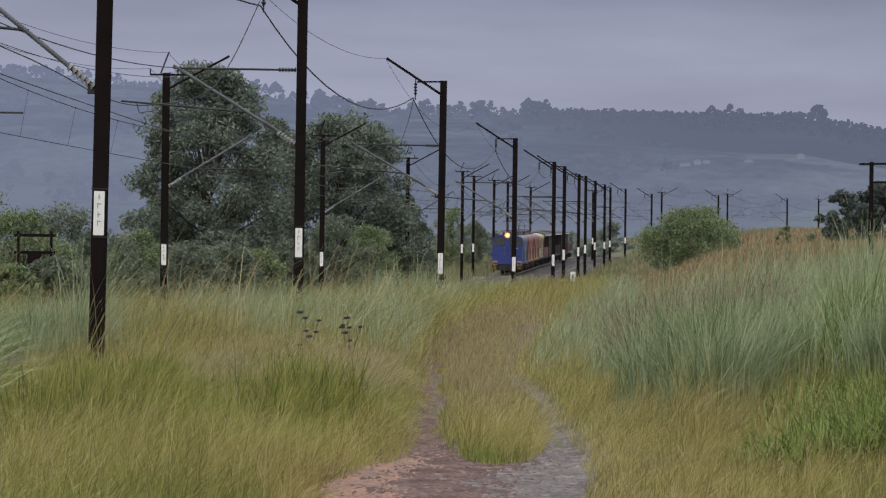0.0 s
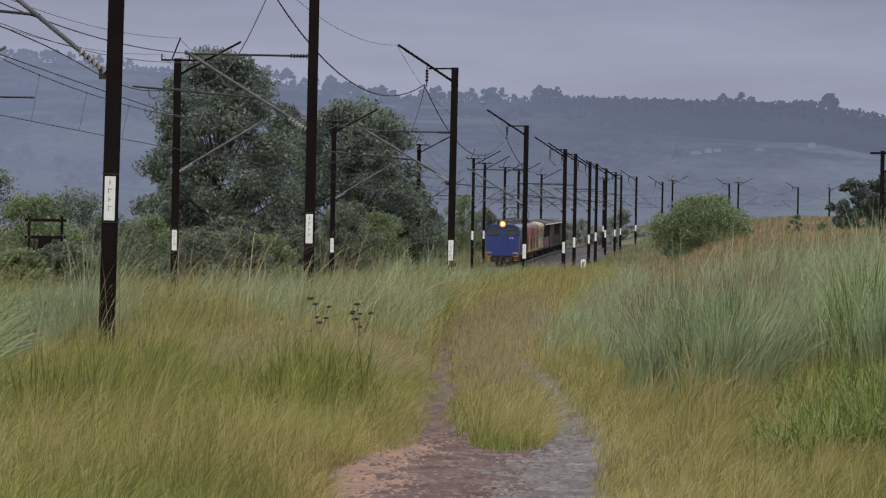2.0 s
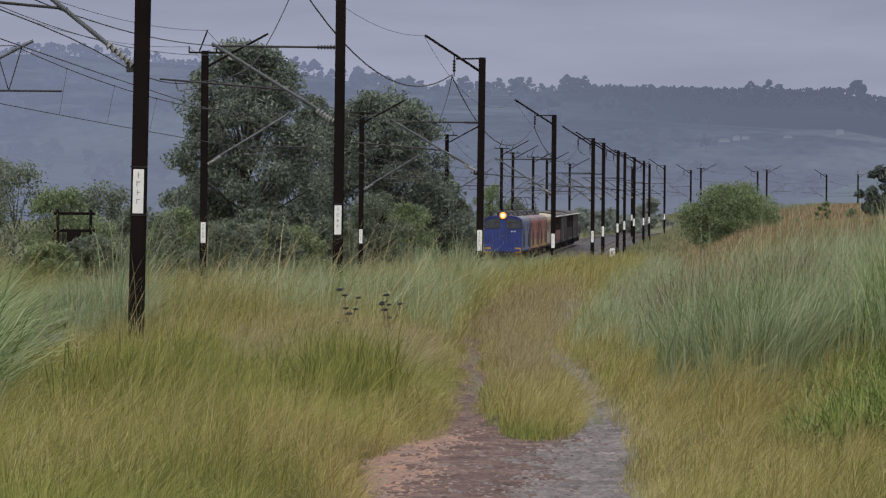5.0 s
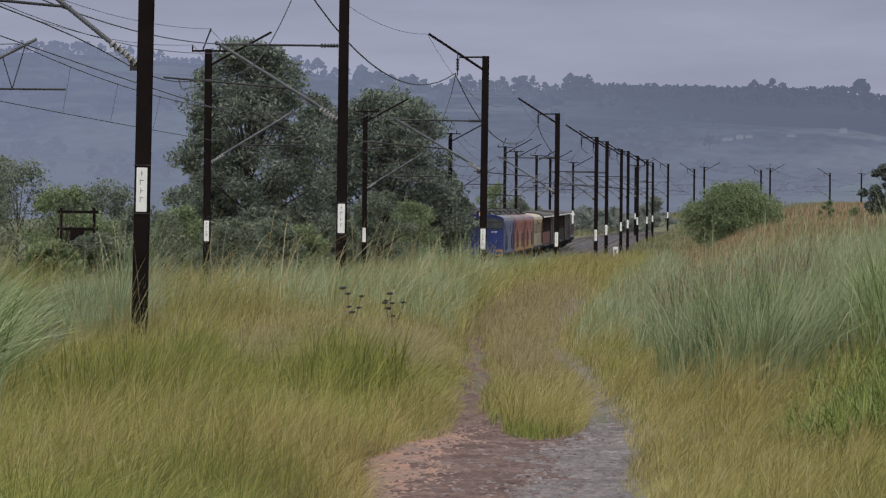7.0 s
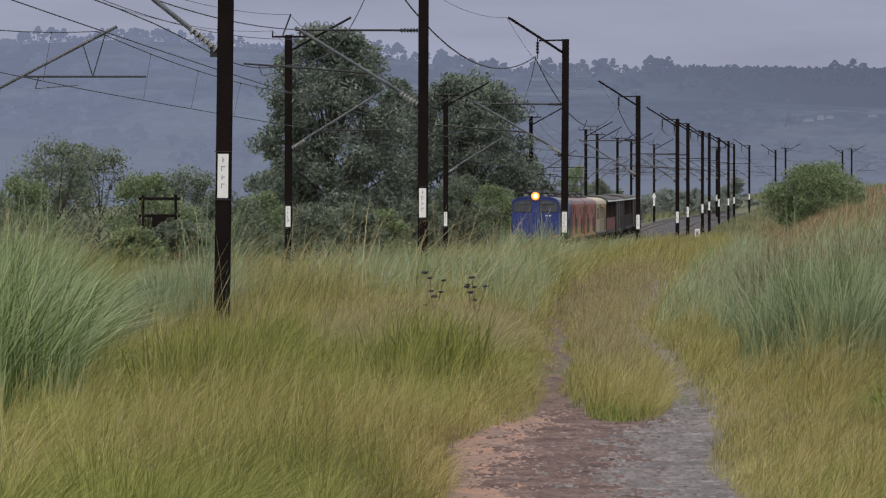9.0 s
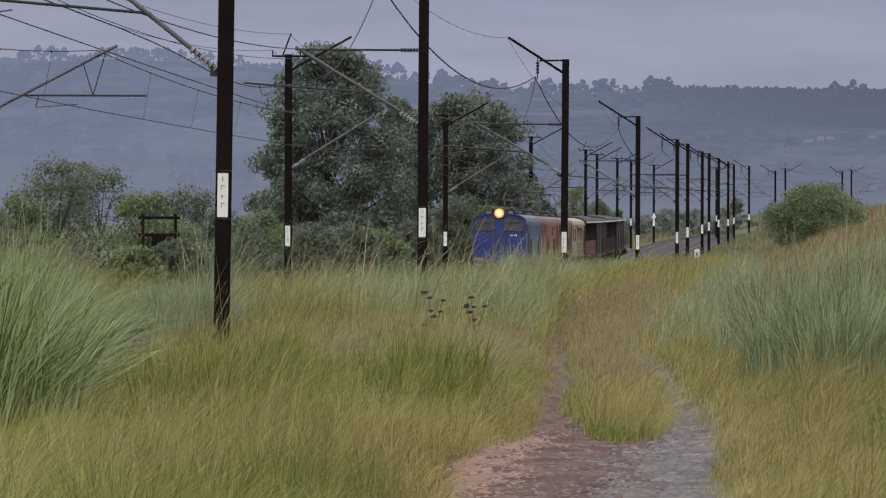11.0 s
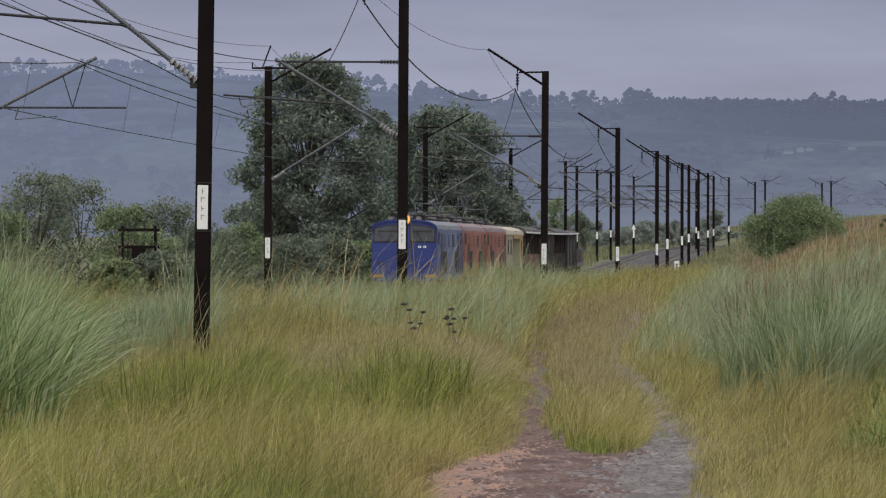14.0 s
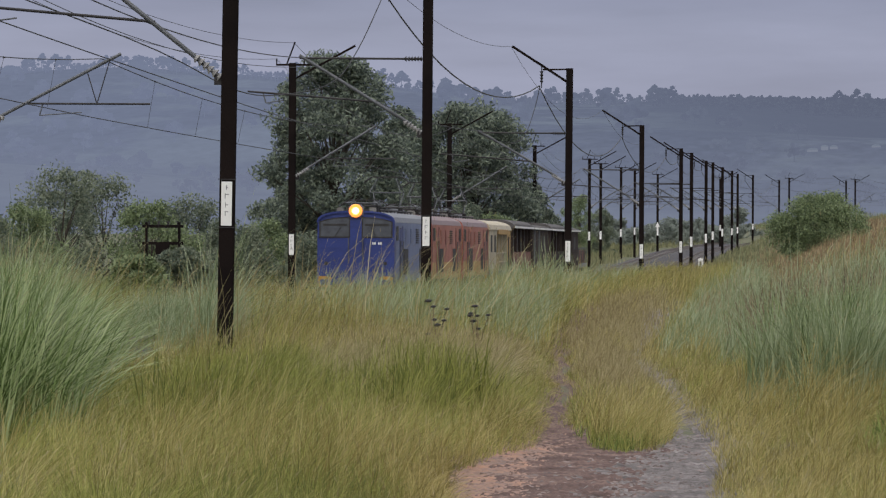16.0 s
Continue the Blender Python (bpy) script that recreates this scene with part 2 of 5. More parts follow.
M_HILL = hazy("painted_haze_forest", (0.102, 0.116, 0.176), (0.146, 0.170, 0.224), 0.011, (1, 0.45, 3.0), (0.49, 0.59), veil=0.52, grain=0.16)
M_FIELD = hazy("painted_haze_field", (0.135, 0.172, 0.208), (0.155, 0.196, 0.222), 0.008, (1, 0.5, 4), veil=0.2, grain=0.06)
M_RIDGE = hazy("painted_haze_ridge_trees", (0.108, 0.124, 0.182), (0.118, 0.136, 0.192), 0.01, (1, 1, 1), veil=0.74)
M_MISTHOUSE = hazy("painted_haze_white_wall", (0.22, 0.24, 0.28), (0.26, 0.28, 0.32), 0.1, (1, 1, 1), veil=0.0, grain=0.05)

# ---- mesh helpers ----


def mesh_of(name, bm, mat, smooth=False):
    me = bpy.data.meshes.new(name)
    bm.to_mesh(me)
    bm.free()
    for mm in (mat if isinstance(mat, (list, tuple)) else [mat]):
        me.materials.append(mm)
    if smooth:
        for p in me.polygons:
            p.use_smooth = True
    return me


def part(name, bm, mat, parent, label="", smooth=False):
    """One mesh object under a thing or a part."""
    ob = new(name, mesh_of(name, bm, mat, smooth))
    ob.parent = parent
    return tagged(ob, label)


def thing(name, label, category, group="", kind="", at=None):
    ob = new(name)
    ob.empty_display_size = 0.1
    if at is not None:
        ob.matrix_basis = at
    return tagged(ob, label, category, group, kind)


def box(bm, lo, hi, bevel=0.0):
    """An axis-aligned block between two corners."""
    lo, hi = Vector(lo), Vector(hi)
    r = bmesh.ops.create_cube(bm, size=1, matrix=Matrix.Translation((lo + hi) / 2) @ Matrix.Diagonal((*(hi - lo), 1)))
    if bevel:
        es = {e for v in r["verts"] for e in v.link_edges}
        bmesh.ops.bevel(bm, geom=list(es), offset=bevel, segments=2, affect="EDGES")
    return bm


def rod(bm, a, b, r, r2=None, sides=8):
    """A round bar from a to b."""
    a, b = Vector(a), Vector(b)
    d = b - a
    m = Matrix.Translation((a + b) / 2) @ d.to_track_quat("Z", "Y").to_matrix().to_4x4()
    bmesh.ops.create_cone(bm, cap_ends=True, segments=sides, radius1=r, radius2=r if r2 is None else r2, depth=d.length, matrix=m)
    return bm


def beam(bm, a, b, w, h):
    """A square bar from a to b."""
    a, b = Vector(a), Vector(b)
    d = b - a
    m = Matrix.Translation((a + b) / 2) @ d.to_track_quat("Z", "Y").to_matrix().to_4x4() @ Matrix.Diagonal((w, h, d.length, 1))
    bmesh.ops.create_cube(bm, size=1, matrix=m)
    return bm


def prism(bm, outline, x0, x1, axis="y"):
    """Extrudes an outline given in (u, z) along x or y."""
    def place(u, z, k):
        return (u, k, z) if axis == "y" else (k, u, z)
    a = [bm.verts.new(place(u, z, x0)) for u, z in outline]
    b = [bm.verts.new(place(u, z, x1)) for u, z in outline]
    n = len(a)
    for i in range(n):
        bm.faces.new((a[i], a[(i + 1) % n], b[(i + 1) % n], b[i]))
    bm.faces.new(a[::-1])
    bm.faces.new(b)
    bmesh.ops.recalc_face_normals(bm, faces=bm.faces)
    return bm


def B():
    return bmesh.new()


def tube_curve(name, points, r, mat):
    c = bpy.data.curves.new(name, "CURVE")
    c.dimensions, c.bevel_depth, c.bevel_resolution = "3D", r, 1
    s = c.splines.new("POLY")
    s.points.add(len(points) - 1)
    for p, q in zip(s.points, points):
        p.co = (*q, 1)
    c.materials.append(mat)
    return new(name, c)


def np_mesh(name, verts, faces_n, loops, mats, mat_index=None):
    """A mesh from flat arrays: verts (n, 3), corner counts per face, loop vertex indices."""
    me = bpy.data.meshes.new(name)
    me.vertices.add(len(verts))
    me.vertices.foreach_set("co", np.asarray(verts, np.float32).ravel())
    me.loops.add(len(loops))
    me.loops.foreach_set("vertex_index", np.asarray(loops, np.int32))
    me.polygons.add(len(faces_n))
    starts = np.concatenate(([0], np.cumsum(faces_n)[:-1])).astype(np.int32)
    me.polygons.foreach_set("loop_start", starts)
    for mm in mats:
        me.materials.append(mm)
    if mat_index is not None:
        me.polygons.foreach_set("material_index", np.asarray(mat_index, np.int32))
    me.update(calc_edges=True)
    me.validate()
    return me


# ---- lie of the land ----
ROAD_Y = [20, 38, 54, 75, 95, 120, 142, 179, 243, 338, 500]
ROAD_X = [0.1, 0.3, 0.65, 0.62, 0.58, 1.0, 1.9, 3.8, 6.6, 10.4, 19.0]


def road_x(y):
    return np.interp(y, ROAD_Y, ROAD_X) + 0.10 * np.sin(np.asarray(y) * 0.31)


def mast_x(y):
    """The line of the masts beside the near track."""
    y = np.asarray(y, float)
    return -0.1 + 0.0553 * (y - 162) - 0.0128 * np.maximum(0, 162 - y) + 0.0003 * np.maximum(0, y - 500) ** 2


def smooth(a, b, v):
    k = np.clip((v - a) / (b - a), 0, 1)
    return k * k * (3 - 2 * k)


def rail_z(y):
    y = np.asarray(y, float)
    e = np.clip(y - 230, 0, 170)
    return -0.15 + 0.16 * smooth(320, 230, y) + 0.0085 * np.maximum(0, 165 - y) + 2.9e-5 * e ** 2 + 0.0102 * np.clip(y - 400, 0, 420)


def ground_z(x, y):
    x, y = np.asarray(x, float), np.asarray(y, float)
    near = np.interp(y, [0, 38, 54, 75, 95, 120, 160], [0.83, 0.45, 0.43, 0.2, 0.0, -0.15, -0.3])
    base = np.where(y < 160, near, rail_z(y) - 0.15)
    u = x - road_x(y)
    verge = smooth(5.0, 1.0, x - mast_x(y)) * smooth(70, 110, y)
    base = base * (1 - verge) + (rail_z(y) - 0.2) * verge
    bank = 1.25 * smooth(2.2, 9.5, u) + 0.075 * np.clip(u - 8, 0, 30)
    bank = bank + 1.1 * smooth(190, 255, y) * smooth(480, 340, y) * smooth(4.0, 9.0, u)
    q = x - mast_x(y)
    bank = bank + 0.6 * smooth(-1.2, 0.4, q) * smooth(7.0, 3.5, q) * smooth(118, 150, y) * smooth(340, 280, y)
    left = mast_x(y) - 10.8 - x
    fall = -0.6 * smooth(1.0, 10, left) * smooth(90, 150, y)
    r = mast_x(y) - x
    base = base - 0.5 * smooth(0.7, 1.6, r) * smooth(10.2, 9.3, r) * smooth(60, 80, y)
    ruts = -0.07 * (np.exp(-((u - 0.75) / 0.2) ** 2) + np.exp(-((u + 0.75) / 0.2) ** 2)) * smooth(150, 120, y) * smooth(42, 50, y)
    bumps = 0.06 * np.sin(x * 1.3 + 0.7 * np.sin(y * 0.4)) * np.sin(y * 0.55 + x * 0.2) + 0.12 * np.sin(y * 0.11 + x * 0.31)
    return base + bank + fall + ruts + bumps * np.clip((np.abs(u) - 1.0) / 2, 0.15, 1)


def grid_mesh(name, xs, ys, zf, mat):
    X, Y = np.meshgrid(xs, ys)
    V = np.stack([X, Y, zf(X, Y)], -1).reshape(-1, 3)
    nx, ny = len(xs), len(ys)
    i = (np.arange(ny - 1)[:, None] * nx + np.arange(nx - 1)[None]).ravel()
    loops = np.stack([i, i + 1, i + nx + 1, i + nx], 1).ravel()
    me = np_mesh(name, V, np.full(len(i), 4), loops, [mat])
    me.polygons.foreach_set("use_smooth", np.ones(len(i), bool))
    return me
# ---- large structure ----


def spaced(*pieces):
    """Coordinates with a step of their own in each stretch: (from, to, step)."""
    out = []
    for a, b, s in pieces:
        out.extend(np.arange(a, b, s))
    return np.array(out + [pieces[-1][1]])


def build_ground():
    xs = spaced((-3000, -400, 200), (-400, -60, 20), (-60, -16, 2), (-16, 14, 0.35), (14, 60, 2), (60, 400, 20), (400, 3000, 200))
    ys = spaced((-200, 20, 10), (20, 110, 0.5), (110, 260, 1.0), (260, 600, 5), (600, 1000, 40), (1000, 4200, 200))
    g = new("ground", grid_mesh("ground", xs, ys, ground_z, M_SOIL))
    tagged(g, "rough grassy ground beside the railway", "ground", kind="structure")


def build_road():
    """Bare wheel tracks and the trampled wet patch at their near end."""
    us = np.arange(-1.5, 1.51, 0.025)
    ys = spaced((24, 56, 0.1), (56, 80, 0.2), (80, 150, 0.5))
    U, Y = np.meshgrid(us, ys)
    widen = 1 + 0.35 * smooth(52, 42, Y)
    X = road_x(Y) + U * widen
    n = np.sin(X * 7.1 + Y * 2.3) * np.sin(Y * 5.7 - X * 3.1) + 0.6 * np.sin(X * 17 + 3) * np.sin(Y * 13)
    rough = np.random.default_rng(8).normal(0, 1, X.shape)
    Z = ground_z(X, Y) + 0.03 + 0.004 * n + 0.008 * rough - 0.2 * np.maximum(0, np.abs(U) - 1.3)
    V = np.stack([X, Y, Z], -1).reshape(-1, 3)
    nx, ny = len(us), len(ys)
    i = (np.arange(ny - 1)[:, None] * nx + np.arange(nx - 1)[None]).ravel()
    me = np_mesh("dirt_road", V, np.full(len(i), 4), np.stack([i, i + 1, i + nx + 1, i + nx], 1).ravel(), [M_DIRT, M_CLAY, M_GRAVEL])
    mid = V[i]
    ragged = 0.12 * np.sin(mid[:, 1] * 0.9) + 0.10 * np.sin(mid[:, 1] * 3.7 + mid[:, 0] * 9) + 0.16 * np.random.default_rng(9).normal(0, 1, len(mid)) + 0.12 * np.sin(mid[:, 0] * 11 + 2 * np.sin(mid[:, 1] * 2.1))
    du = mid[:, 0] - road_x(mid[:, 1])
    clay = (mid[:, 1] < 45 + 10 * ragged) & (du < -0.78 + 0.8 * ragged) & (du > -1.4 + ragged)
    gravel = du > 0.2 + 1.2 * ragged
    me.polygons.foreach_set("material_index", clay.astype(np.int32) + 2 * gravel.astype(np.int32))
    tagged(new("dirt_road", me), "wet rutted dirt track with a grassy middle strip", "road", kind="structure")
    # loose stones, past counting
    rng = np.random.default_rng(3)
    n = 5000
    y = 27 + 34 * rng.random(n) ** 1.2
    u = np.clip(np.where(np.arange(n) % 3 > 0, 0.55, -0.4) + rng.normal(0, 0.42, n), -1.5, 1.5)
    keep = (u > -0.6) | (rng.random(n) < 0.3)
    y, u = y[keep], u[keep]
    n = len(y)
    x = road_x(y) + u
    r = 0.006 + 0.022 * rng.random(n) ** 4
    a = rng.random(n) * 6.283
    ring = np.array([(1, 0, 0), (0.5, 0.8, 0.25), (-0.6, 0.75, 0), (-1, -0.1, 0.2), (-0.4, -0.85, 0), (0.6, -0.7, 0.15), (0.1, 0.05, 0.62)])
    ring = ring * np.array([1.4, 1.0, 0.9])
    ca, sa = np.cos(a)[:, None], np.sin(a)[:, None]
    V = np.stack([x[:, None] + r[:, None] * (ring[:, 0] * ca - ring[:, 1] * sa), y[:, None] + r[:, None] * (ring[:, 0] * sa + ring[:, 1] * ca),
                  (ground_z(x, y) + 0.028)[:, None] + r[:, None] * ring[:, 2]], -1).reshape(-1, 3)
    tri = np.array([[k, (k + 1) % 6, 6] for k in range(6)]).ravel()
    loops = (np.arange(n)[:, None] * 7 + tri[None]).ravel()
    me = np_mesh("loose_stones", V, np.full(6 * n, 3), loops, [M_STONE])
    tagged(new("loose_stones", me), "loose grey stones scattered over the wet wheel tracks", "stones", kind="stuff")


def build_track(offset, label):
    """Ballast bed with two rails and sleepers along the bend."""
    ys = np.arange(60, 860, 5.0)
    cx, cz = mast_x(ys) - offset, rail_z(ys)
    prof = [(-2.3, -0.55), (-1.5, -0.17), (1.5, -0.17), (2.3, -0.55)]
    V = np.array([[(x + u, y, z + h) for u, h in prof] for x, y, z in zip(cx, ys, cz)]).reshape(-1, 3)
    nx = 4
    i = (np.arange(len(ys) - 1)[:, None] * nx + np.arange(nx - 1)[None]).ravel()
    bed = new("railway_track", np_mesh("railway_track", V, np.full(len(i), 4), np.stack([i, i + 1, i + nx + 1, i + nx], 1).ravel(), [M_BALLAST]))
    tagged(bed, label, "railway", kind="structure")
    for side in (-0.535, 0.535):
        sec = [(-0.07, -0.16), (0.07, -0.16), (0.07, -0.14), (0.012, -0.11), (0.012, -0.045), (0.036, -0.035), (0.036, 0.0), (-0.036, 0.0), (-0.036, -0.035), (-0.012, -0.045), (-0.012, -0.11), (-0.07, -0.14)]
        n = len(sec)
        V = np.array([[(x + side + u, y, z + h) for u, h in sec] for x, y, z in zip(cx, ys, cz)]).reshape(-1, 3)
        loops = []
        for a in range(len(ys) - 1):
            for b in range(n):
                loops += [a * n + b, a * n + (b + 1) % n, (a + 1) * n + (b + 1) % n, (a + 1) * n + b]
        new("rail", np_mesh("rail", V, np.full(len(loops) // 4, 4), loops, [M_RAIL])).parent = bed
    bm = B()
    for y in np.arange(150, 560, 0.9):
        x, z = float(mast_x(y)) - offset, float(rail_z(y))
        box(bm, (x - 1.05, y - 0.11, z - 0.24), (x + 1.05, y + 0.11, z - 0.163))
    tagged(part("sleepers", bm, M_SLEEPER, bed), kind="stuff")


RIDGE_X = [-600, -220, 0, 430, 650, 820, 960, 1120, 1300, 1420, 1500, 1568, 1750, 2100]
RIDGE_E = [300, 302, 312, 284, 254, 250, 256, 253, 250, 254, 238, 228, 214, 200]
RIDGE_D = 2400.0


def ridge_z(x):
    px = 784 + x / RIDGE_D * 7800
    return 2.5 + np.interp(px, RIDGE_X, RIDGE_E) / 7800 * RIDGE_D


def build_hills():
    xs = np.arange(-900, 901, 15.0)
    ys = np.concatenate((np.arange(880, 1500, 20.0), np.arange(1500, 2500, 25.0)))

    def hz(X, Y):
        k = np.clip((Y - 900) / (RIDGE_D - 900), 0, 1.0)
        top = ridge_z(X / np.maximum(Y, 1) * RIDGE_D)
        wob = 0.10 * np.sin(X * 0.011 + 2 * np.sin(Y * 0.004)) * np.sin(k * 3.14)
        z = 3.5 + (top - 3.5) * np.clip(k ** 1.25 + wob, 0, 1)
        return np.where(Y > RIDGE_D, z - (Y - RIDGE_D) * 0.4, z)

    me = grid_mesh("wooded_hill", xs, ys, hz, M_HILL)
    tagged(new("backdrop_hill", me), "distant wooded hillside with blue-grey haze painted in", "hill", kind="structure")
    # pale pasture rising on the near side of the valley
    def fz(X, Y):
        a = X / Y
        rise = 16 * smooth(0.035, 0.095, a) + 0.9 * np.sin(X * 0.05) + 0.5 * np.sin(X * 0.13)
        return np.where(Y > 1200, -20.0, 3.0 + rise * smooth(905, 1200, Y))
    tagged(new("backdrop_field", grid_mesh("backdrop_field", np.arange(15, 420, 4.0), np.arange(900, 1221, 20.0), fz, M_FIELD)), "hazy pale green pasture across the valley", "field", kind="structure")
    # trees of the skyline and hedges on the slope, far too many to count
    rng = np.random.default_rng(5)
    V, loops = [], []

    def clump(x, y, z, w, h, n):
        a = rng.random(n) * 6.283
        r = np.sqrt(rng.random(n))
        zz = z + h * (0.42 + 0.58 * rng.random(n) ** 0.8)
        k = np.sin(np.clip((zz - z) / h, 0, 1) * 2.6 + 0.35)
        cx, cz = x + np.cos(a) * r * w * k, zz
        for px, pz in zip(cx, cz):
            s = w * (0.2 + 0.24 * rng.random())
            t0 = rng.random() * 6.283
            b = len(V)
            for q in range(5):
                V.append((px + s * math.cos(t0 + q * 1.2566) * (0.7 + 0.5 * rng.random()), y + rng.normal() * 1.5, pz + s * 0.8 * math.sin(t0 + q * 1.2566) * (0.7 + 0.5 * rng.random())))
            loops.append([b, b + 1, b + 2, b + 3, b + 4])
        b = len(V)
        V.extend([(x - 0.22, y, z - 2), (x + 0.22, y, z - 2), (x + 0.15, y, z + h * 0.8), (x - 0.15, y, z + h * 0.8)])
        loops.append([b, b + 1, b + 2, b + 3])

    x = -420.0
    while x < 420:
        open_ground = math.sin(x * 0.05) + math.sin(x * 0.13 + 1) + (0.9 if x < 40 else -1.3)
        h = 5.5 + 4.0 * rng.random() if open_ground > 0 else 3.2 + 1.8 * rng.random()
        clump(x, RIDGE_D - 4 + rng.normal() * 3, float(ridge_z(x)) - 1.2, h * (0.24 + 0.2 * rng.random()), h * (0.75 + 0.35 * rng.random()), 30)
        x += 1.0 + 2.2 * rng.random() + (4.5 * rng.random() if open_ground > 0.5 else 0)
    for k in range(900):
        x = -420 + 840 * rng.random()
        clump(x, RIDGE_D - 6 - 40 * rng.random(), float(ridge_z(x)) - 2.8 - 1.0 * rng.random(), 1.6 + 1.2 * rng.random(), 3.6 + 1.4 * rng.random(), 5)
    # the wood below the crest
    for k in range(1100):
        x = 40 + 380 * rng.random()
        yy = RIDGE_D - 15 - 230 * rng.random() ** 1.4
        if math.sin(x * 0.04 + yy * 0.03) + math.sin(x * 0.017) < -0.9:
            continue
        clump(x, yy, float(hz(np.array(x), np.array(yy))) - 0.8, 1.5 + 1.2 * rng.random(), 3.4 + 1.6 * rng.random(), 8)
    # scattered woods and hedges further down the slope
    for k in range(620):
        yy = 1150 + 1150 * rng.random()
        az = -0.18 + 0.34 * rng.random() ** 1.5
        x = az * yy
        if math.sin(x * 0.03 + yy * 0.004) + math.sin(yy * 0.021 - x * 0.012) < 0.35:
            continue
        w = (2.6 + 3.6 * rng.random()) * yy / 2000
        clump(x, yy, float(hz(np.array(x), np.array(yy))) - 0.6, w, w * 1.7, 16)
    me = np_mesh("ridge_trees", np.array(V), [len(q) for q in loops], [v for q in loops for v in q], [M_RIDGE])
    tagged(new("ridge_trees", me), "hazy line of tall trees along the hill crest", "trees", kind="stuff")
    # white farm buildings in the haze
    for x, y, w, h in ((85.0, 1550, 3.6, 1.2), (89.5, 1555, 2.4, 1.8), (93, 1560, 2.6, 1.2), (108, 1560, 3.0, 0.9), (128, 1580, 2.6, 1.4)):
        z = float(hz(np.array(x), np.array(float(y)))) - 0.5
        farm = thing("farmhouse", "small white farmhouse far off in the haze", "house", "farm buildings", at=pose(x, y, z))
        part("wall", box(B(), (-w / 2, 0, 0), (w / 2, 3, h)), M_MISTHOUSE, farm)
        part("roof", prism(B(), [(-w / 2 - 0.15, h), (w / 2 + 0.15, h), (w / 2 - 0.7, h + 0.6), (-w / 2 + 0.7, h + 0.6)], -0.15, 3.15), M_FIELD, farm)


build_ground()
build_road()
build_track(8.2, "far railway track on grey ballast")
build_track(3.5, "near railway track on grey ballast")
build_hills()

# ---- masts of the overhead line ----


def insulator(bm, a, b, r, n=6):
    """A string of porcelain sheds from a to b."""
    a, b = Vector(a), Vector(b)
    rod(bm, a, b, r * 0.45, sides=8)
    for k in range(n):
        p, q = a.lerp(b, (k + 0.15) / n), a.lerp(b, (k + 0.7) / n)
        rod(bm, p, q, r, r * 0.55, sides=10)
    return bm


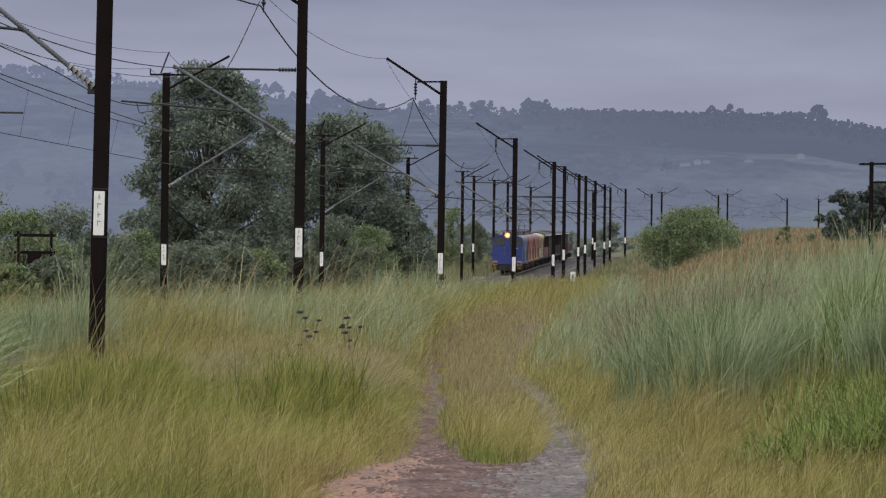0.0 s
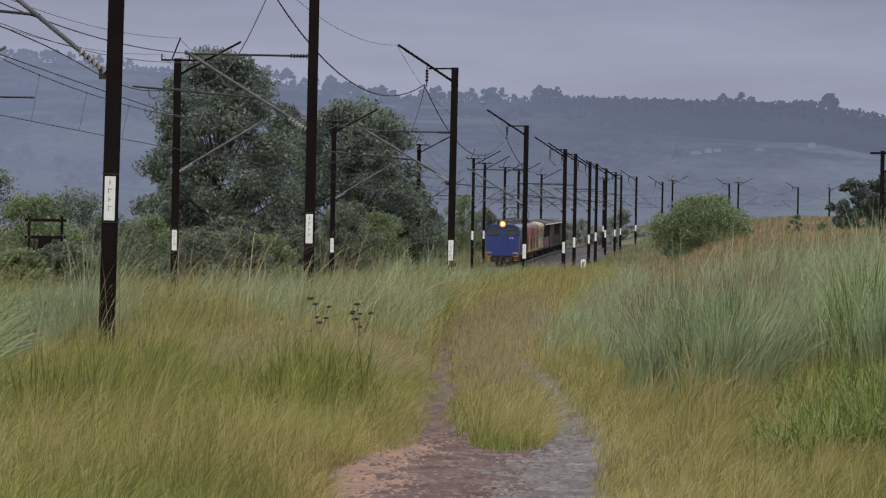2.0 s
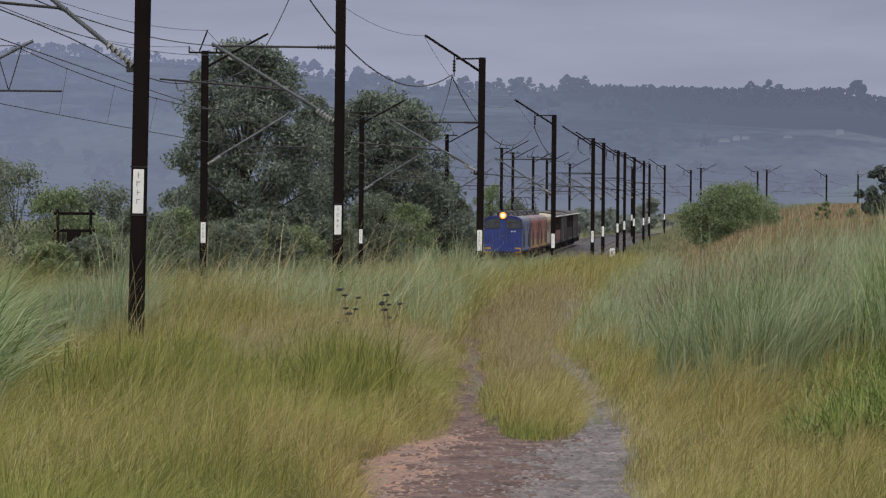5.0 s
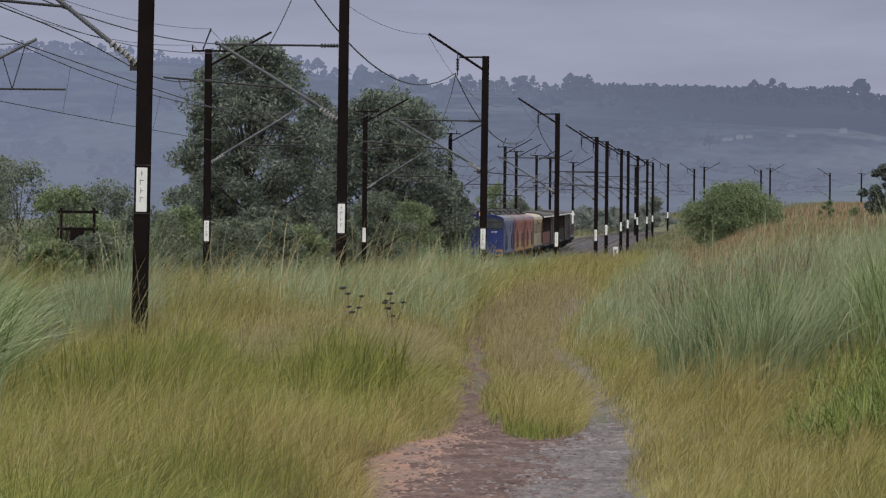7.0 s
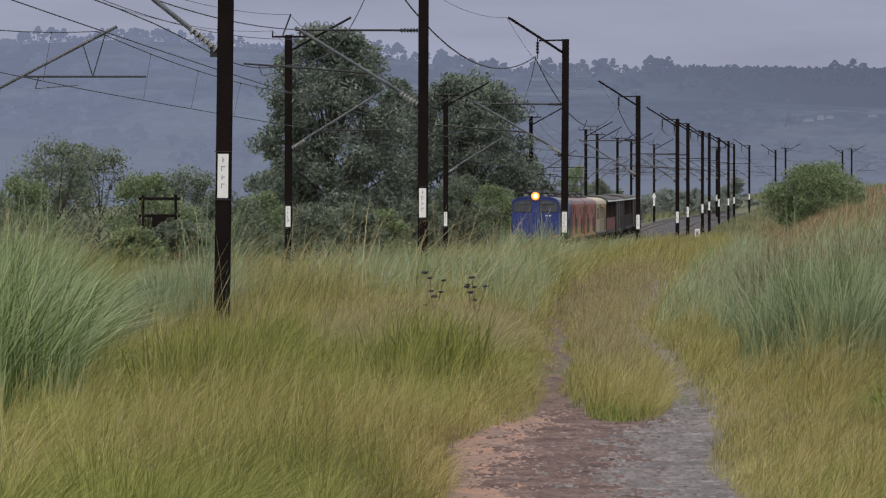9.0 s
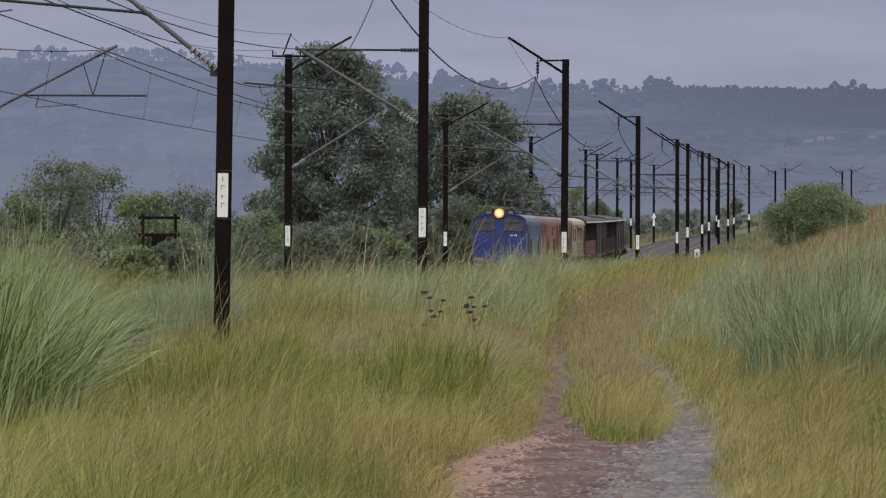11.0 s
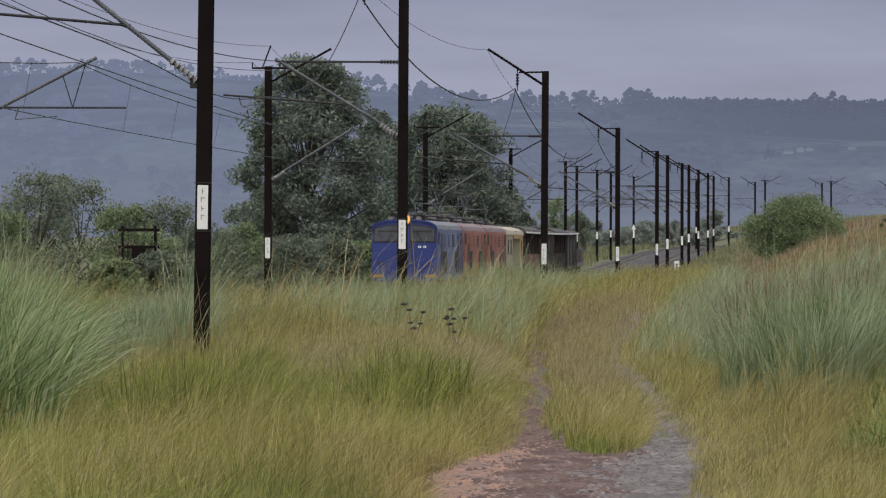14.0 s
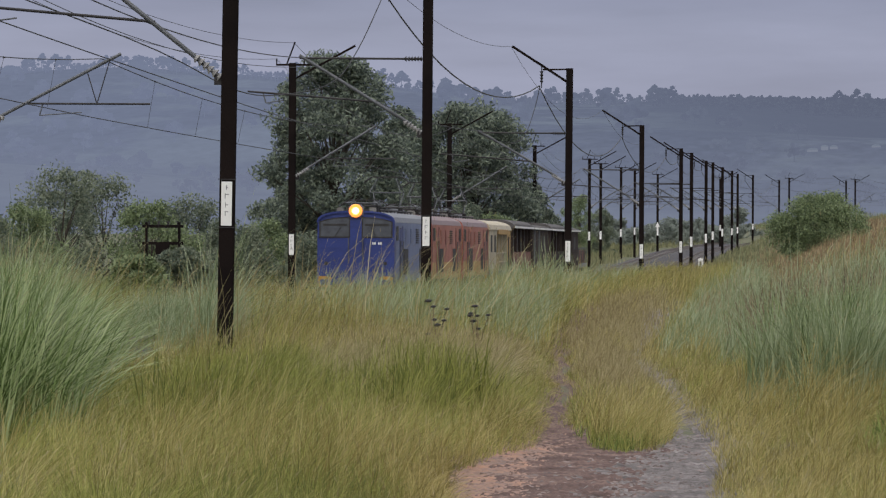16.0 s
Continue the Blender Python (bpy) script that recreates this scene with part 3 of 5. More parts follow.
def mast(x, y, z, side, top=9.15, plate=2.05, lift=0.0, lean=0.0, feeder=True, reach=3.2, tie=True, rise=1.83, label=""):
    """Steel post with plate, top arm and bracket. side -1 carries its arms to -x, 1 to +x."""
    s = side
    m = thing("catenary_mast", label or "black steel catenary mast with a white number plate", "mast", "masts of the overhead line", at=pose(x, y, z, 0, lean, 0))
    bm = B()
    for f in (-1, 1):
        box(bm, (-0.13, f * 0.125 - 0.008, -1.1), (0.13, f * 0.125 + 0.008, top))
    box(bm, (-0.008, -0.117, -1.1), (0.008, 0.117, top))
    for k in range(5):
        box(bm, (-0.13, -0.117, 0.7 + k * 1.75), (-0.008, 0.117, 0.712 + k * 1.75))
    part("post", bm, M_POST, m)
    base = B()
    box(base, (-0.3, -0.3, -1.3), (0.3, 0.3, -0.62), 0.03)
    part("footing", base, M_SLEEPER, m, "concrete footing")
    pl = part("number_plate", box(B(), (-0.095, -0.149, plate), (0.09, -0.137, plate + 0.76), 0.003), M_WHITE, m, "white number plate")
    for k, w in enumerate((0.03, 0.07, 0.05, 0.06)):
        zz = plate + 0.66 - k * 0.15
        mark = box(B(), (-w / 2, -0.153, zz - 0.045), (-w / 2 + 0.014, -0.1495, zz + 0.045))
        box(mark, (-w / 2 + 0.010, -0.153, zz - 0.007 + 0.03 * (k % 2)), (w / 2, -0.1495, zz + 0.007 + 0.03 * (k % 2)))
        part("digit_bar", mark, M_MARK, pl)
    for zz in (plate - 0.03, plate + 0.8):
        part("clamp", box(B(), (-0.15, -0.155, zz - 0.009), (0.15, -0.136, zz + 0.009)), M_TUBE, m)
    if feeder and s < 0:
        part("top_arm", beam(B(), (0.0, 0.16, top - 0.55), (s * 2.12, 0.16, top + 0.8), 0.07, 0.09), M_POST, m)
        part("top_stay", beam(B(), (0.0, 0.16, top - 0.03), (s * 0.98, 0.16, top - 0.05), 0.06, 0.06), M_POST, m)
        ins = insulator(B(), (s * 1.03, 0.16, top - 0.1), (s * 1.03, 0.16, top - 0.55), 0.075, 4)
        rod(ins, (s * 1.03, 0.16, top + 0.1), (s * 1.03, 0.16, top - 0.72), 0.02)
        part("insulator", ins, M_TUBE, m, "hanging insulator")
    elif feeder:
        arm = B()
        beam(arm, (-0.62, 0.16, top - 0.06), (0.72, 0.16, top - 0.06), 0.07, 0.07)
        for q in (-0.6, 0.42):
            rod(arm, (q, 0.16, top - 0.06), (q, 0.16, top + 0.17), 0.025)
        part("cross_arm", arm, M_POST, m)
        part("horn", beam(B(), (-0.22, 0.16, top - 0.02), (0.08, 0.16, top + 0.78), 0.05, 0.05), M_POST, m)
        part("top_arm", beam(B(), (0.0, 0.16, top - 0.62), (2.32, 0.16, top + 0.66), 0.06, 0.08), M_POST, m)
    zb, zt = 4.95 + lift, 4.95 + lift + rise
    bracket = B()
    rod(bracket, (s * 0.42, -0.02, zb + 0.22), (s * reach, -0.02, zt + 0.05), 0.042)
    part("bracket_tube", bracket, M_GALV, m, "grey steel bracket tube")
    low = insulator(B(), (s * 0.14, -0.02, zb), (s * 0.62, -0.02, zb + 0.48 * rise / reach + 0.02), 0.085, 6)
    part("insulator", low, M_PORCELAIN, m, "ribbed porcelain insulator")
    part("bracket_shoe", box(B(), (min(0, s * 0.26), -0.06, zb - 0.12), (max(0, s * 0.26), 0.04, zb + 0.05)), M_TUBE, m)
    if tie:
        part("top_tie", rod(B(), (s * 0.5, -0.02, zt - 0.02), (s * reach, -0.02, zt - 0.02), 0.028), M_TUBE, m)
        part("insulator", insulator(B(), (s * 0.14, -0.02, zt - 0.02), (s * 0.62, -0.02, zt - 0.02), 0.07, 6), M_TUBE, m)
    if s < 0:
        x0, x1 = 1.3, reach + 1.35
        z0 = zb + 0.2 + (rise + 0.05) * (1.3 - 0.42) / (reach - 0.42)
        z1 = z0 + 0.25
    else:
        x0, x1 = 1.15, reach + 0.75
        z0 = z1 = zb + 0.22 + (rise - 0.17) * (1.15 - 0.42) / (reach - 0.42)
        strut = B()
        rod(strut, (reach * 0.76, -0.02, zb + 0.22 + (rise - 0.17) * 0.72), (reach * 0.83, -0.02, z0), 0.014)
        rod(strut, (reach * 0.92, -0.02, zt - 0.12), (reach * 0.83, -0.02, z0), 0.014)
        part("strut", strut, M_TUBE, m)
    part("steady_tube", rod(B(), (s * x0, -0.02, z0), (s * x1, -0.02, z1), 0.026), M_TUBE, m)
    hook = B()
    xh = s * (x1 - 0.4) if s < 0 else 1.6
    rod(hook, (xh, -0.02, z1 - 0.03), (xh - s * 0.08, -0.02, z1 - 0.3), 0.018)
    rod(hook, (xh - s * 0.08, -0.02, z1 - 0.3), (xh - s * 0.6 if s < 0 else xh + 1.0, -0.02, z1 - 0.22), 0.014)
    part("steady_arm", hook, M_GALV, m)
    return m


RIGHT = [(-5.95, 76, 0.75, 0.7), (-3.76, 115, 0.40, 0.2), (-0.09, 162, -0.17, 0.3), (3.8, 235, -0.26, 0.0), (7.55, 301, -0.04, 0.0), (9.17, 334, 0.35, 0.0),
         (11.75, 382, 0.69, 0.0), (13.08, 405, 0.97, 0.0), (15.65, 454, 1.4, 0.0), (17.84, 487, 1.6, 0.0), (19.9, 525, 1.9, 0.0), (23.78, 575, 2.55, 0.0),
         (30.5, 645, 2.98, 0), (44.0, 705, 3.8, 0), (59.7, 765, 4.25, 0), (78.0, 830, 4.9, 0)]
LEFT = [(-15.05, 112, 0.33, 0.0), (-10.3, 163, 0.03, 0.0), (-6.53, 238, -0.12, 0.0), (-2.46, 304, 0.2, 0.0), (1.66, 382, 0.83, 0.0), (2.84, 411, 0.98, 0.0),
        (5.18, 450, 1.3, 0.0), (6.9, 472, 1.55, 0.0), (10.3, 520, 1.75, 0.0), (19.7, 580, 2.4, 0.0), (32.7, 660, 3.5, 0.0), (46.1, 715, 4.2, 0), (67.7, 795, 4.7, 0)]
for i, (x, y, z, lean) in enumerate(RIGHT):
    made = mast(x, y, z, -1, lift=(-0.35, 0.05, 0.0)[i] if i < 3 else 0.0, lean=lean, reach=3.35 if i < 3 else 3.1, rise=(2.45, 1.95, 1.83)[i] if i < 3 else 1.83)
    if i == 2:
        part("relay_box", box(B(), (-0.22, -0.33, 1.5), (0.22, -0.14, 1.98), 0.02), M_POST, made, "dark box under the plate")
for i, (x, y, z, lean) in enumerate(LEFT):
    mast(x, y, z, 1, lean=lean, lift=0.15 if i < 1 else 0.0, reach=3.6 if i < 1 else 3.1, tie=False)


def sag(a, b, drop, n=14):
    a, b = Vector(a), Vector(b)
    return [a.lerp(b, k / n) - Vector((0, 0, drop * 4 * (k / n) * (1 - k / n))) for k in range(n + 1)]


def run_line(name, label, posts, dx, dz, drop, r, slack=1.0):
    """One conductor slung from post to post; slack deepens the loose span past the second mast."""
    pts = []
    for p, q in zip(posts, posts[1:]):
        s = sag((p[0] + dx, p[1], p[2] + dz), (q[0] + dx, q[1], q[2] + dz), drop * ((q[1] - p[1]) / 60) ** 2 * (slack if p[1] == 115 else 1.0))
        pts += s if not pts else s[1:]
    return tagged(tube_curve(name, pts, r, M_WIRE), label, "wire", "wires of the overhead line")


R_POSTS = [(-8.6, 22, 1.15), (-5.96, 76, 0.95), (-3.76, 115, 0.5)] + [p[:3] for p in RIGHT[2:]]
L_POSTS = [(-19.5, 40, 1.0)] + [p[:3] for p in LEFT]
run_line("feeder_wire", "thick black feeder wire hanging between mast arms", R_POSTS, -1.08, 8.5, 1.15, 0.022, 1.85)
run_line("earth_wire", "thin earth wire between mast arm tips", R_POSTS, -2.1, 9.94, 0.9, 0.008, 1.35)
M_POSTS = [(-8.6, 22, 0.0), (-5.96, 76, 0.25)] + R_POSTS[2:]
C_POSTS = [(-8.8, 22, 1.2), (-6.6, 76, 1.05), (-4.5, 115, 0.6)] + R_POSTS[3:]
run_line("messenger_wire", "messenger wire over the near track", M_POSTS, -3.2, 6.85, 0.75, 0.013)
run_line("contact_wire", "straight contact wire over the near track", C_POSTS, -3.5, 5.35, 0.05, 0.012)
run_line("messenger_wire", "messenger wire over the far track", L_POSTS, 3.1, 6.85, 0.75, 0.013)
run_line("contact_wire", "straight contact wire over the far track", L_POSTS, 2.9, 5.35, 0.05, 0.012)
run_line("feeder_wire", "sagging feeder wire on the far mast row", L_POSTS, 0.3, 9.0, 0.9, 0.012)
run_line("feeder_wire", "sagging feeder wire on the far mast row", L_POSTS, -0.6, 9.3, 1.0, 0.009)
run_line("feeder_wire", "sagging feeder wire on the far mast row", L_POSTS, 0.05, 9.9, 0.9, 0.009)



def droppers(posts_a, dxa, dza, sa, posts_b, dxb, dzb, group):
    """Thin hangers between a messenger and its contact wire."""
    for (p, q), (c, d) in zip(zip(posts_a, posts_a[1:]), zip(posts_b, posts_b[1:])):
        if p[1] > 420 or (p[1] < 110 and group == "hangers over the near track"):
            continue
        n = max(3, int((q[1] - p[1]) / 6.5))
        for k in range(1, n):
            f = k / n
            a = Vector((p[0] + dxa, p[1], p[2] + dza)).lerp(Vector((q[0] + dxa, q[1], q[2] + dza)), f)
            a.z -= sa * ((q[1] - p[1]) / 60) ** 2 * 4 * f * (1 - f)
            b = Vector((c[0] + dxb, c[1], c[2] + dzb)).lerp(Vector((d[0] + dxb, d[1], d[2] + dzb)), f)
            bm = rod(B(), a, b, 0.005, sides=4)
            rod(bm, a - Vector((0, 0.05, 0)), a + Vector((0, 0.05, 0)), 0.025, sides=5)
            ob = new("dropper", mesh_of("dropper", bm, M_WIRE))
            tagged(ob, "thin hanger between messenger and contact wire", "wire", group)


droppers(M_POSTS, -3.2, 6.85, 0.75, C_POSTS, -3.5, 5.35, "hangers over the near track")
droppers(L_POSTS, 3.1, 6.85, 0.75, L_POSTS, 2.9, 5.35, "hangers over the far track")


def jumper(points, label):
    """A slack cable through a few hanging points."""
    p = [Vector(q) for q in points]
    out = []
    for i in range(len(p) - 1):
        a, b, c, d = p[max(i - 1, 0)], p[i], p[i + 1], p[min(i + 2, len(p) - 1)]
        for k in range(6):
            f = k / 6
            out.append(0.5 * ((2 * b) + (c - a) * f + (2 * a - 5 * b + 4 * c - d) * f * f + (3 * b - a - 3 * c + d) * f ** 3))
    out.append(p[-1])
    tagged(tube_curve("jumper_cable", out, 0.014, M_WIRE), label, "wire", "jumper cables")


jumper([(-4.85, 115, 9.12), (-5.5, 114, 7.55), (-6.1, 113, 6.65), (-7.2, 112, 6.3), (-8.2, 108, 6.25), (-9.1, 90, 6.7), (-12.5, 60, 7.6)], "slack jumper cable sagging below the mast arm")
jumper([(-1.13, 162, 8.35), (-1.35, 162, 7.4), (-1.75, 161, 6.4), (-2.6, 160, 6.0)], "slack jumper cable sagging below the mast arm")

# ---- the train ----


def arc_profile(hw, z0, z1, z2, n=8):
    """A body section: flat sides from z0 to z1, arched roof up to z2."""
    pts = [(-hw, z0), (hw, z0), (hw, z1)]
    for k in range(1, n):
        a = math.pi * k / n
        pts.append((hw * math.copysign(abs(math.cos(a)) ** 0.75, math.cos(a)), z1 + (z2 - z1) * math.sin(a) ** 0.85))
    pts.append((-hw, z1))
    return pts


def bogie(parent, y, wheelbase=2.7):
    b = B()
    box(b, (-0.98, y - 0.25, 0.5), (0.98, y + 0.25, 0.8), 0.03)
    for sx in (-1, 1):
        box(b, (sx * 0.98 - 0.08, y - wheelbase / 2 - 0.7, 0.45), (sx * 0.98 + 0.08, y + wheelbase / 2 + 0.7, 0.85), 0.04)
        for q in (-1, 1):
            box(b, (sx * 1.08 - 0.12, y + q * wheelbase / 2 - 0.2, 0.35), (sx * 1.08 + 0.12, y + q * wheelbase / 2 + 0.2, 0.8), 0.04)
            rod(b, (sx * 1.05, y + q * 0.5, 0.4), (sx * 1.05, y + q * 0.5, 0.9), 0.12)
    bg = part("bogie", b, M_DARK, parent)
    for q in (-1, 1):
        w = B()
        for sx in (-1, 1):
            rod(w, (sx * 0.52, y + q * wheelbase / 2, 0.6), (sx * 0.66, y + q * wheelbase / 2, 0.6), 0.6, sides=24)
            rod(w, (sx * 0.50, y + q * wheelbase / 2, 0.6), (sx * 0.52, y + q * wheelbase / 2, 0.6), 0.63, sides=24)
        rod(w, (-0.6, y + q * wheelbase / 2, 0.6), (0.6, y + q * wheelbase / 2, 0.6), 0.09)
        part("wheelset", w, M_DARK, bg)


def pantograph(parent, y, up):
    b = B()
    for sx in (-0.55, 0.55):
        for q in (-0.5, 0.5):
            rod(b, (sx, y + q, 3.72), (sx, y + q, 3.92), 0.05)
        rod(b, (sx, y - 0.8, 3.95), (sx, y + 0.8, 3.95), 0.035)
    for q in (-0.7, 0.7):
        rod(b, (-0.57, y + q, 3.95), (0.57, y + q, 3.95), 0.03)
    top = part("pantograph", b, M_TUBE, parent, "steel pantograph" + (" raised to the wire" if up else " folded on the roof"))
    f = B()
    h = 5.17 if up else 4.15
    mid = (3.95 + h) / 2
    for sx in (-1, 1):
        for q in (-1, 1):
            rod(f, (sx * 0.5, y + q * 0.1, 3.97), (sx * 0.62, y + q * (0.75 if up else 1.1), mid), 0.022)
            rod(f, (sx * 0.62, y + q * (0.75 if up else 1.1), mid), (sx * 0.36, y + q * 0.1, h), 0.02)
    for q in (-1, 1):
        rod(f, (-0.63, y + q * (0.75 if up else 1.1), mid), (0.63, y + q * (0.75 if up else 1.1), mid), 0.02)
    part("frame", f, M_GALV, top)
    hd = B()
    for q in (-0.16, 0.16):
        beam(hd, (-0.62, y + q, h + 0.02), (0.62, y + q, h + 0.02), 0.05, 0.04)
        for sx in (-1, 1):
            rod(hd, (sx * 0.62, y + q, h + 0.02), (sx * 0.92, y + q, h - 0.2), 0.02)
    part("collector_head", hd, M_TUBE, top)


def locomotive(label, face, side, lower, roof, lamp_on, panto_up):
    """Electric locomotive: front face at y = 0, body running back along +y."""
    L = 15.5
    e = thing("locomotive", label, "locomotive", "train")
    hw = 1.45
    part("body", prism(B(), [(-hw, 1.02), (hw, 1.02), (hw, 3.30), (-hw, 3.30)], 0.10, L - 0.1), side, e)
    part("roof", prism(B(), arc_profile(hw, 3.295, 3.305, 3.74), 0.14, L - 0.14), roof, e, smooth=False)
    if lower:
        for sx in (-1, 1):
            part("lower_band", box(B(), (sx * hw - 0.006, 0.5, 1.04), (sx * hw + 0.006, L - 0.4, 1.72)), lower, e, "ochre painted lower band")
    # cab ends
    for end, y0, d in ((0, 0.0, 1), (1, L, -1)):
        b = B()
        prism(b, arc_profile(hw + 0.012, 0.98, 3.30, 3.70), y0, y0 + d * 0.12)
        cab = part("cab_front", b, face, e)
        brow = B()
        rim = arc_profile(hw + 0.01, 3.2, 3.28, 3.70, 12)[2:]
        for (xa, za), (xb, zb) in zip(rim, rim[1:]):
            beam(brow, (xa, y0 - d * 0.05, za), (xb, y0 - d * 0.05, zb), 0.04, 0.08)
        if lamp_on and end == 0:
            part("visor", brow, face, cab)
        else:
            brow.free()
        for sx in (-1, 1):
            # windscreen with its top edge following the roof arch
            def arched(grow, top):
                edge = [(0.27 - grow, 2.76 - grow), (1.34 + grow, 2.76 - grow)]
                for k in range(7):
                    xx = 1.34 + grow - (1.07 + 2 * grow) * k / 6
                    edge.append((xx, top + grow - 0.16 * (xx / 1.34) ** 3))
                return [(sx * q, zz) for q, zz in edge][::sx]
            ya, yb = sorted((y0 - d * 0.001, y0 - d * 0.02))
            ws = part("windscreen", prism(B(), arched(0.05, 3.45), ya, yb), M_DARK, cab, "dark framed windscreen")
            ya, yb = sorted((y0 - d * 0.021, y0 - d * 0.028))
            part("pane", prism(B(), arched(0.0, 3.45), ya, yb), M_GLASS, ws)
            part("wiper", rod(B(), (sx * 0.8, y0 - d * 0.05, 2.74), (sx * 0.55, y0 - d * 0.05, 3.15), 0.012), M_DARK, ws)
            part("sun_blind", box(B(), (min(sx * 0.34, sx * 1.24), *sorted((y0 - d * 0.03, y0 - d * 0.034))[:1], 3.16), (max(sx * 0.34, sx * 1.24), max(y0 - d * 0.03, y0 - d * 0.034), 3.24)), M_DARK, ws)
            part("handrail", rod(rod(B(), (sx * 0.27, y0 - d * 0.09, 1.75), (sx * 0.27, y0 - d * 0.09, 2.72), 0.024), (sx * 0.27, y0, 2.7), (sx * 0.27, y0 - d * 0.09, 2.7), 0.015), M_GALV, cab, "pale steel handrail")
            st = B()
            xa, xb = sorted((sx * 0.92, sx * 1.4))
            ya, yb = sorted((y0 - d * 0.12, y0 + d * 0.35))
            box(st, (xa, ya, 0.84), (xb, yb, 1.26), 0.03)
            for k in range(2):
                box(st, (xa + 0.06, min(ya, ya - d * 0.05), 0.5 + 0.16 * k), (xb - 0.06, yb, 0.54 + 0.16 * k))
            part("corner_step", st, M_ORANGE, e, "worn orange corner step")
            part("marker_light", rod(B(), (sx * 1.12, y0 + d * 0.02, 1.75), (sx * 1.12, y0 - d * 0.05, 1.75), 0.07, sides=12), M_DARK, cab)
            ya, yb = sorted((y0 + d * 0.05, y0 + d * 0.35))
            part("roof_horn_box", box(B(), (sx * 0.62 - 0.12, ya, 3.56), (sx * 0.62 + 0.12, yb, 3.86), 0.03), M_SLEEPER, e)
        ya, yb = sorted((y0, y0 - d * 0.03))
        door = part("nose_door", box(B(), (-0.22, ya, 1.15), (0.22, yb, 3.45), 0.01), face, cab)
        ya, yb = sorted((y0 - d * 0.014, y0 - d * 0.02))
        for k in range(5):
            if k != 2:
                part("digit_bar", box(B(), (0.62 + k * 0.075, ya, 2.46), (0.675 + k * 0.075, yb, 2.55)), M_WHITE, cab)
        nose = B()
        ya, yb = sorted((y0 - d * 0.16, y0 + d * 0.1))
        box(nose, (-1.35, ya, 0.92), (1.35, yb, 1.14), 0.03)
        part("buffer_beam", nose, face, e)
        cp = B()
        ya, yb = sorted((y0 - d * 0.45, y0))
        box(cp, (-0.14, ya, 0.72), (0.14, yb, 1.0), 0.04)
        box(cp, (-0.9, y0 - 0.03, 0.35), (0.9, y0 + 0.03, 0.9), 0.02)
        for q in (-0.55, -0.35, 0.35, 0.55):
            rod(cp, (q, y0 - d * 0.1, 0.9), (q, y0 - d * 0.2, 0.4), 0.035)
        part("coupler", cp, M_DARK, e)
        lb = B()
        ya, yb = sorted((y0 - d * 0.15, y0 + d * 0.4))
        box(lb, (-0.27, ya, 3.48), (0.27, yb, 3.98), 0.07)
        hb = part("headlight_box", lb, M_GREYROOF, e)
        on = lamp_on and end == 0
        lens = rod(B(), (0, y0 - d * 0.17, 3.73), (0, y0 - d * 0.21, 3.73), 0.135, sides=20)
        part("headlight", lens, M_LAMP if on else M_GLASS, hb, "glowing amber headlight" if on else "")
        # ring behind the lens; at the lit end it glows as painted glare
        part("reflector", rod(B(), (0, y0 - d * 0.14, 3.73), (0, y0 - d * 0.18, 3.73), 0.255, 0.22, sides=20), M_LAMP_HALO if on else M_DARK, hb)
    # sides: cab window, door, louvres, dark grilles
    for sx in (-1, 1):
        def panel(name, y0, y1, z0, z1, mat, t=0.015, lab=""):
            xa, xb = sorted((sx * (hw + 0.007), sx * (hw + 0.007 + t)))
            return part(name, box(B(), (xa, y0, z0), (xb, y1, z1)), mat, e, lab)
        for a, dr in ((0.0, 1), (L, -1)):
            def Y(v):
                return a + dr * v
            w = panel("side_window", *sorted((Y(0.8), Y(1.6))), 2.62, 3.16, M_DARK)
            dd = panel("cab_door", *sorted((Y(2.2), Y(2.95))), 1.2, 3.1, face, 0.012)
            for q in (2.1, 3.05):
                part("door_rail", rod(B(), (sx * (hw + 0.06), Y(q), 1.2), (sx * (hw + 0.06), Y(q), 2.6), 0.018), M_GALV, dd)
        for y0 in (4.2, 6.6, 9.0):
            lv = B()
            for k in range(7):
                xa, xb = sorted((sx * (hw + 0.004), sx * (hw + 0.04)))
                box(lv, (xa, y0, 2.52 + k * 0.085), (xb, y0 + 1.1, 2.56 + k * 0.085))
            part("louvre", lv, M_DARK if y0 == 9.0 else side, e)
        panel("grille", 3.9, 5.6, 1.3, 2.3, M_DARK, 0.02, "dark ventilation grille")
        panel("grille", 10.6, 12.0, 1.3, 2.3, M_DARK, 0.018, "dark ventilation grille")
    for sx in (-1, 1):
        for y0, w in ((0.14, 0.42), (3.2, 0.5), (12.1, 0.3), (L - 0.6, 0.42)):
            xa, xb = sorted((sx * (hw + 0.004), sx * (hw + 0.011)))
            part("dark_band", box(B(), (xa, y0, 1.75 if lower else 1.05), (xb, y0 + w, 3.2)), M_OXIDE if lower else face, e, "darker painted end band")
    under = B()
    box(under, (-1.3, 0.1, 0.86), (1.3, L - 0.1, 1.03))
    box(under, (-1.2, 5.9, 0.35), (1.2, 9.0, 0.86), 0.05)
    part("underframe", under, M_DARK, e)
    rf = B()
    for y in (5.2, 6.8, 8.4):
        box(rf, (-0.5, y, 3.68), (0.5, y + 1.0, 3.86), 0.04)
    for sx in (-0.8, 0.8):
        rod(rf, (sx, 1.0, 3.78), (sx, L - 1, 3.78), 0.03)
        for y in np.arange(1.2, L - 1, 1.4):
            rod(rf, (sx, y, 3.55), (sx, y, 3.8), 0.025)
    part("roof_gear", rf, M_TUBE, e, "dark conduits and resistor boxes on the roof")
    bogie(e, 3.3)
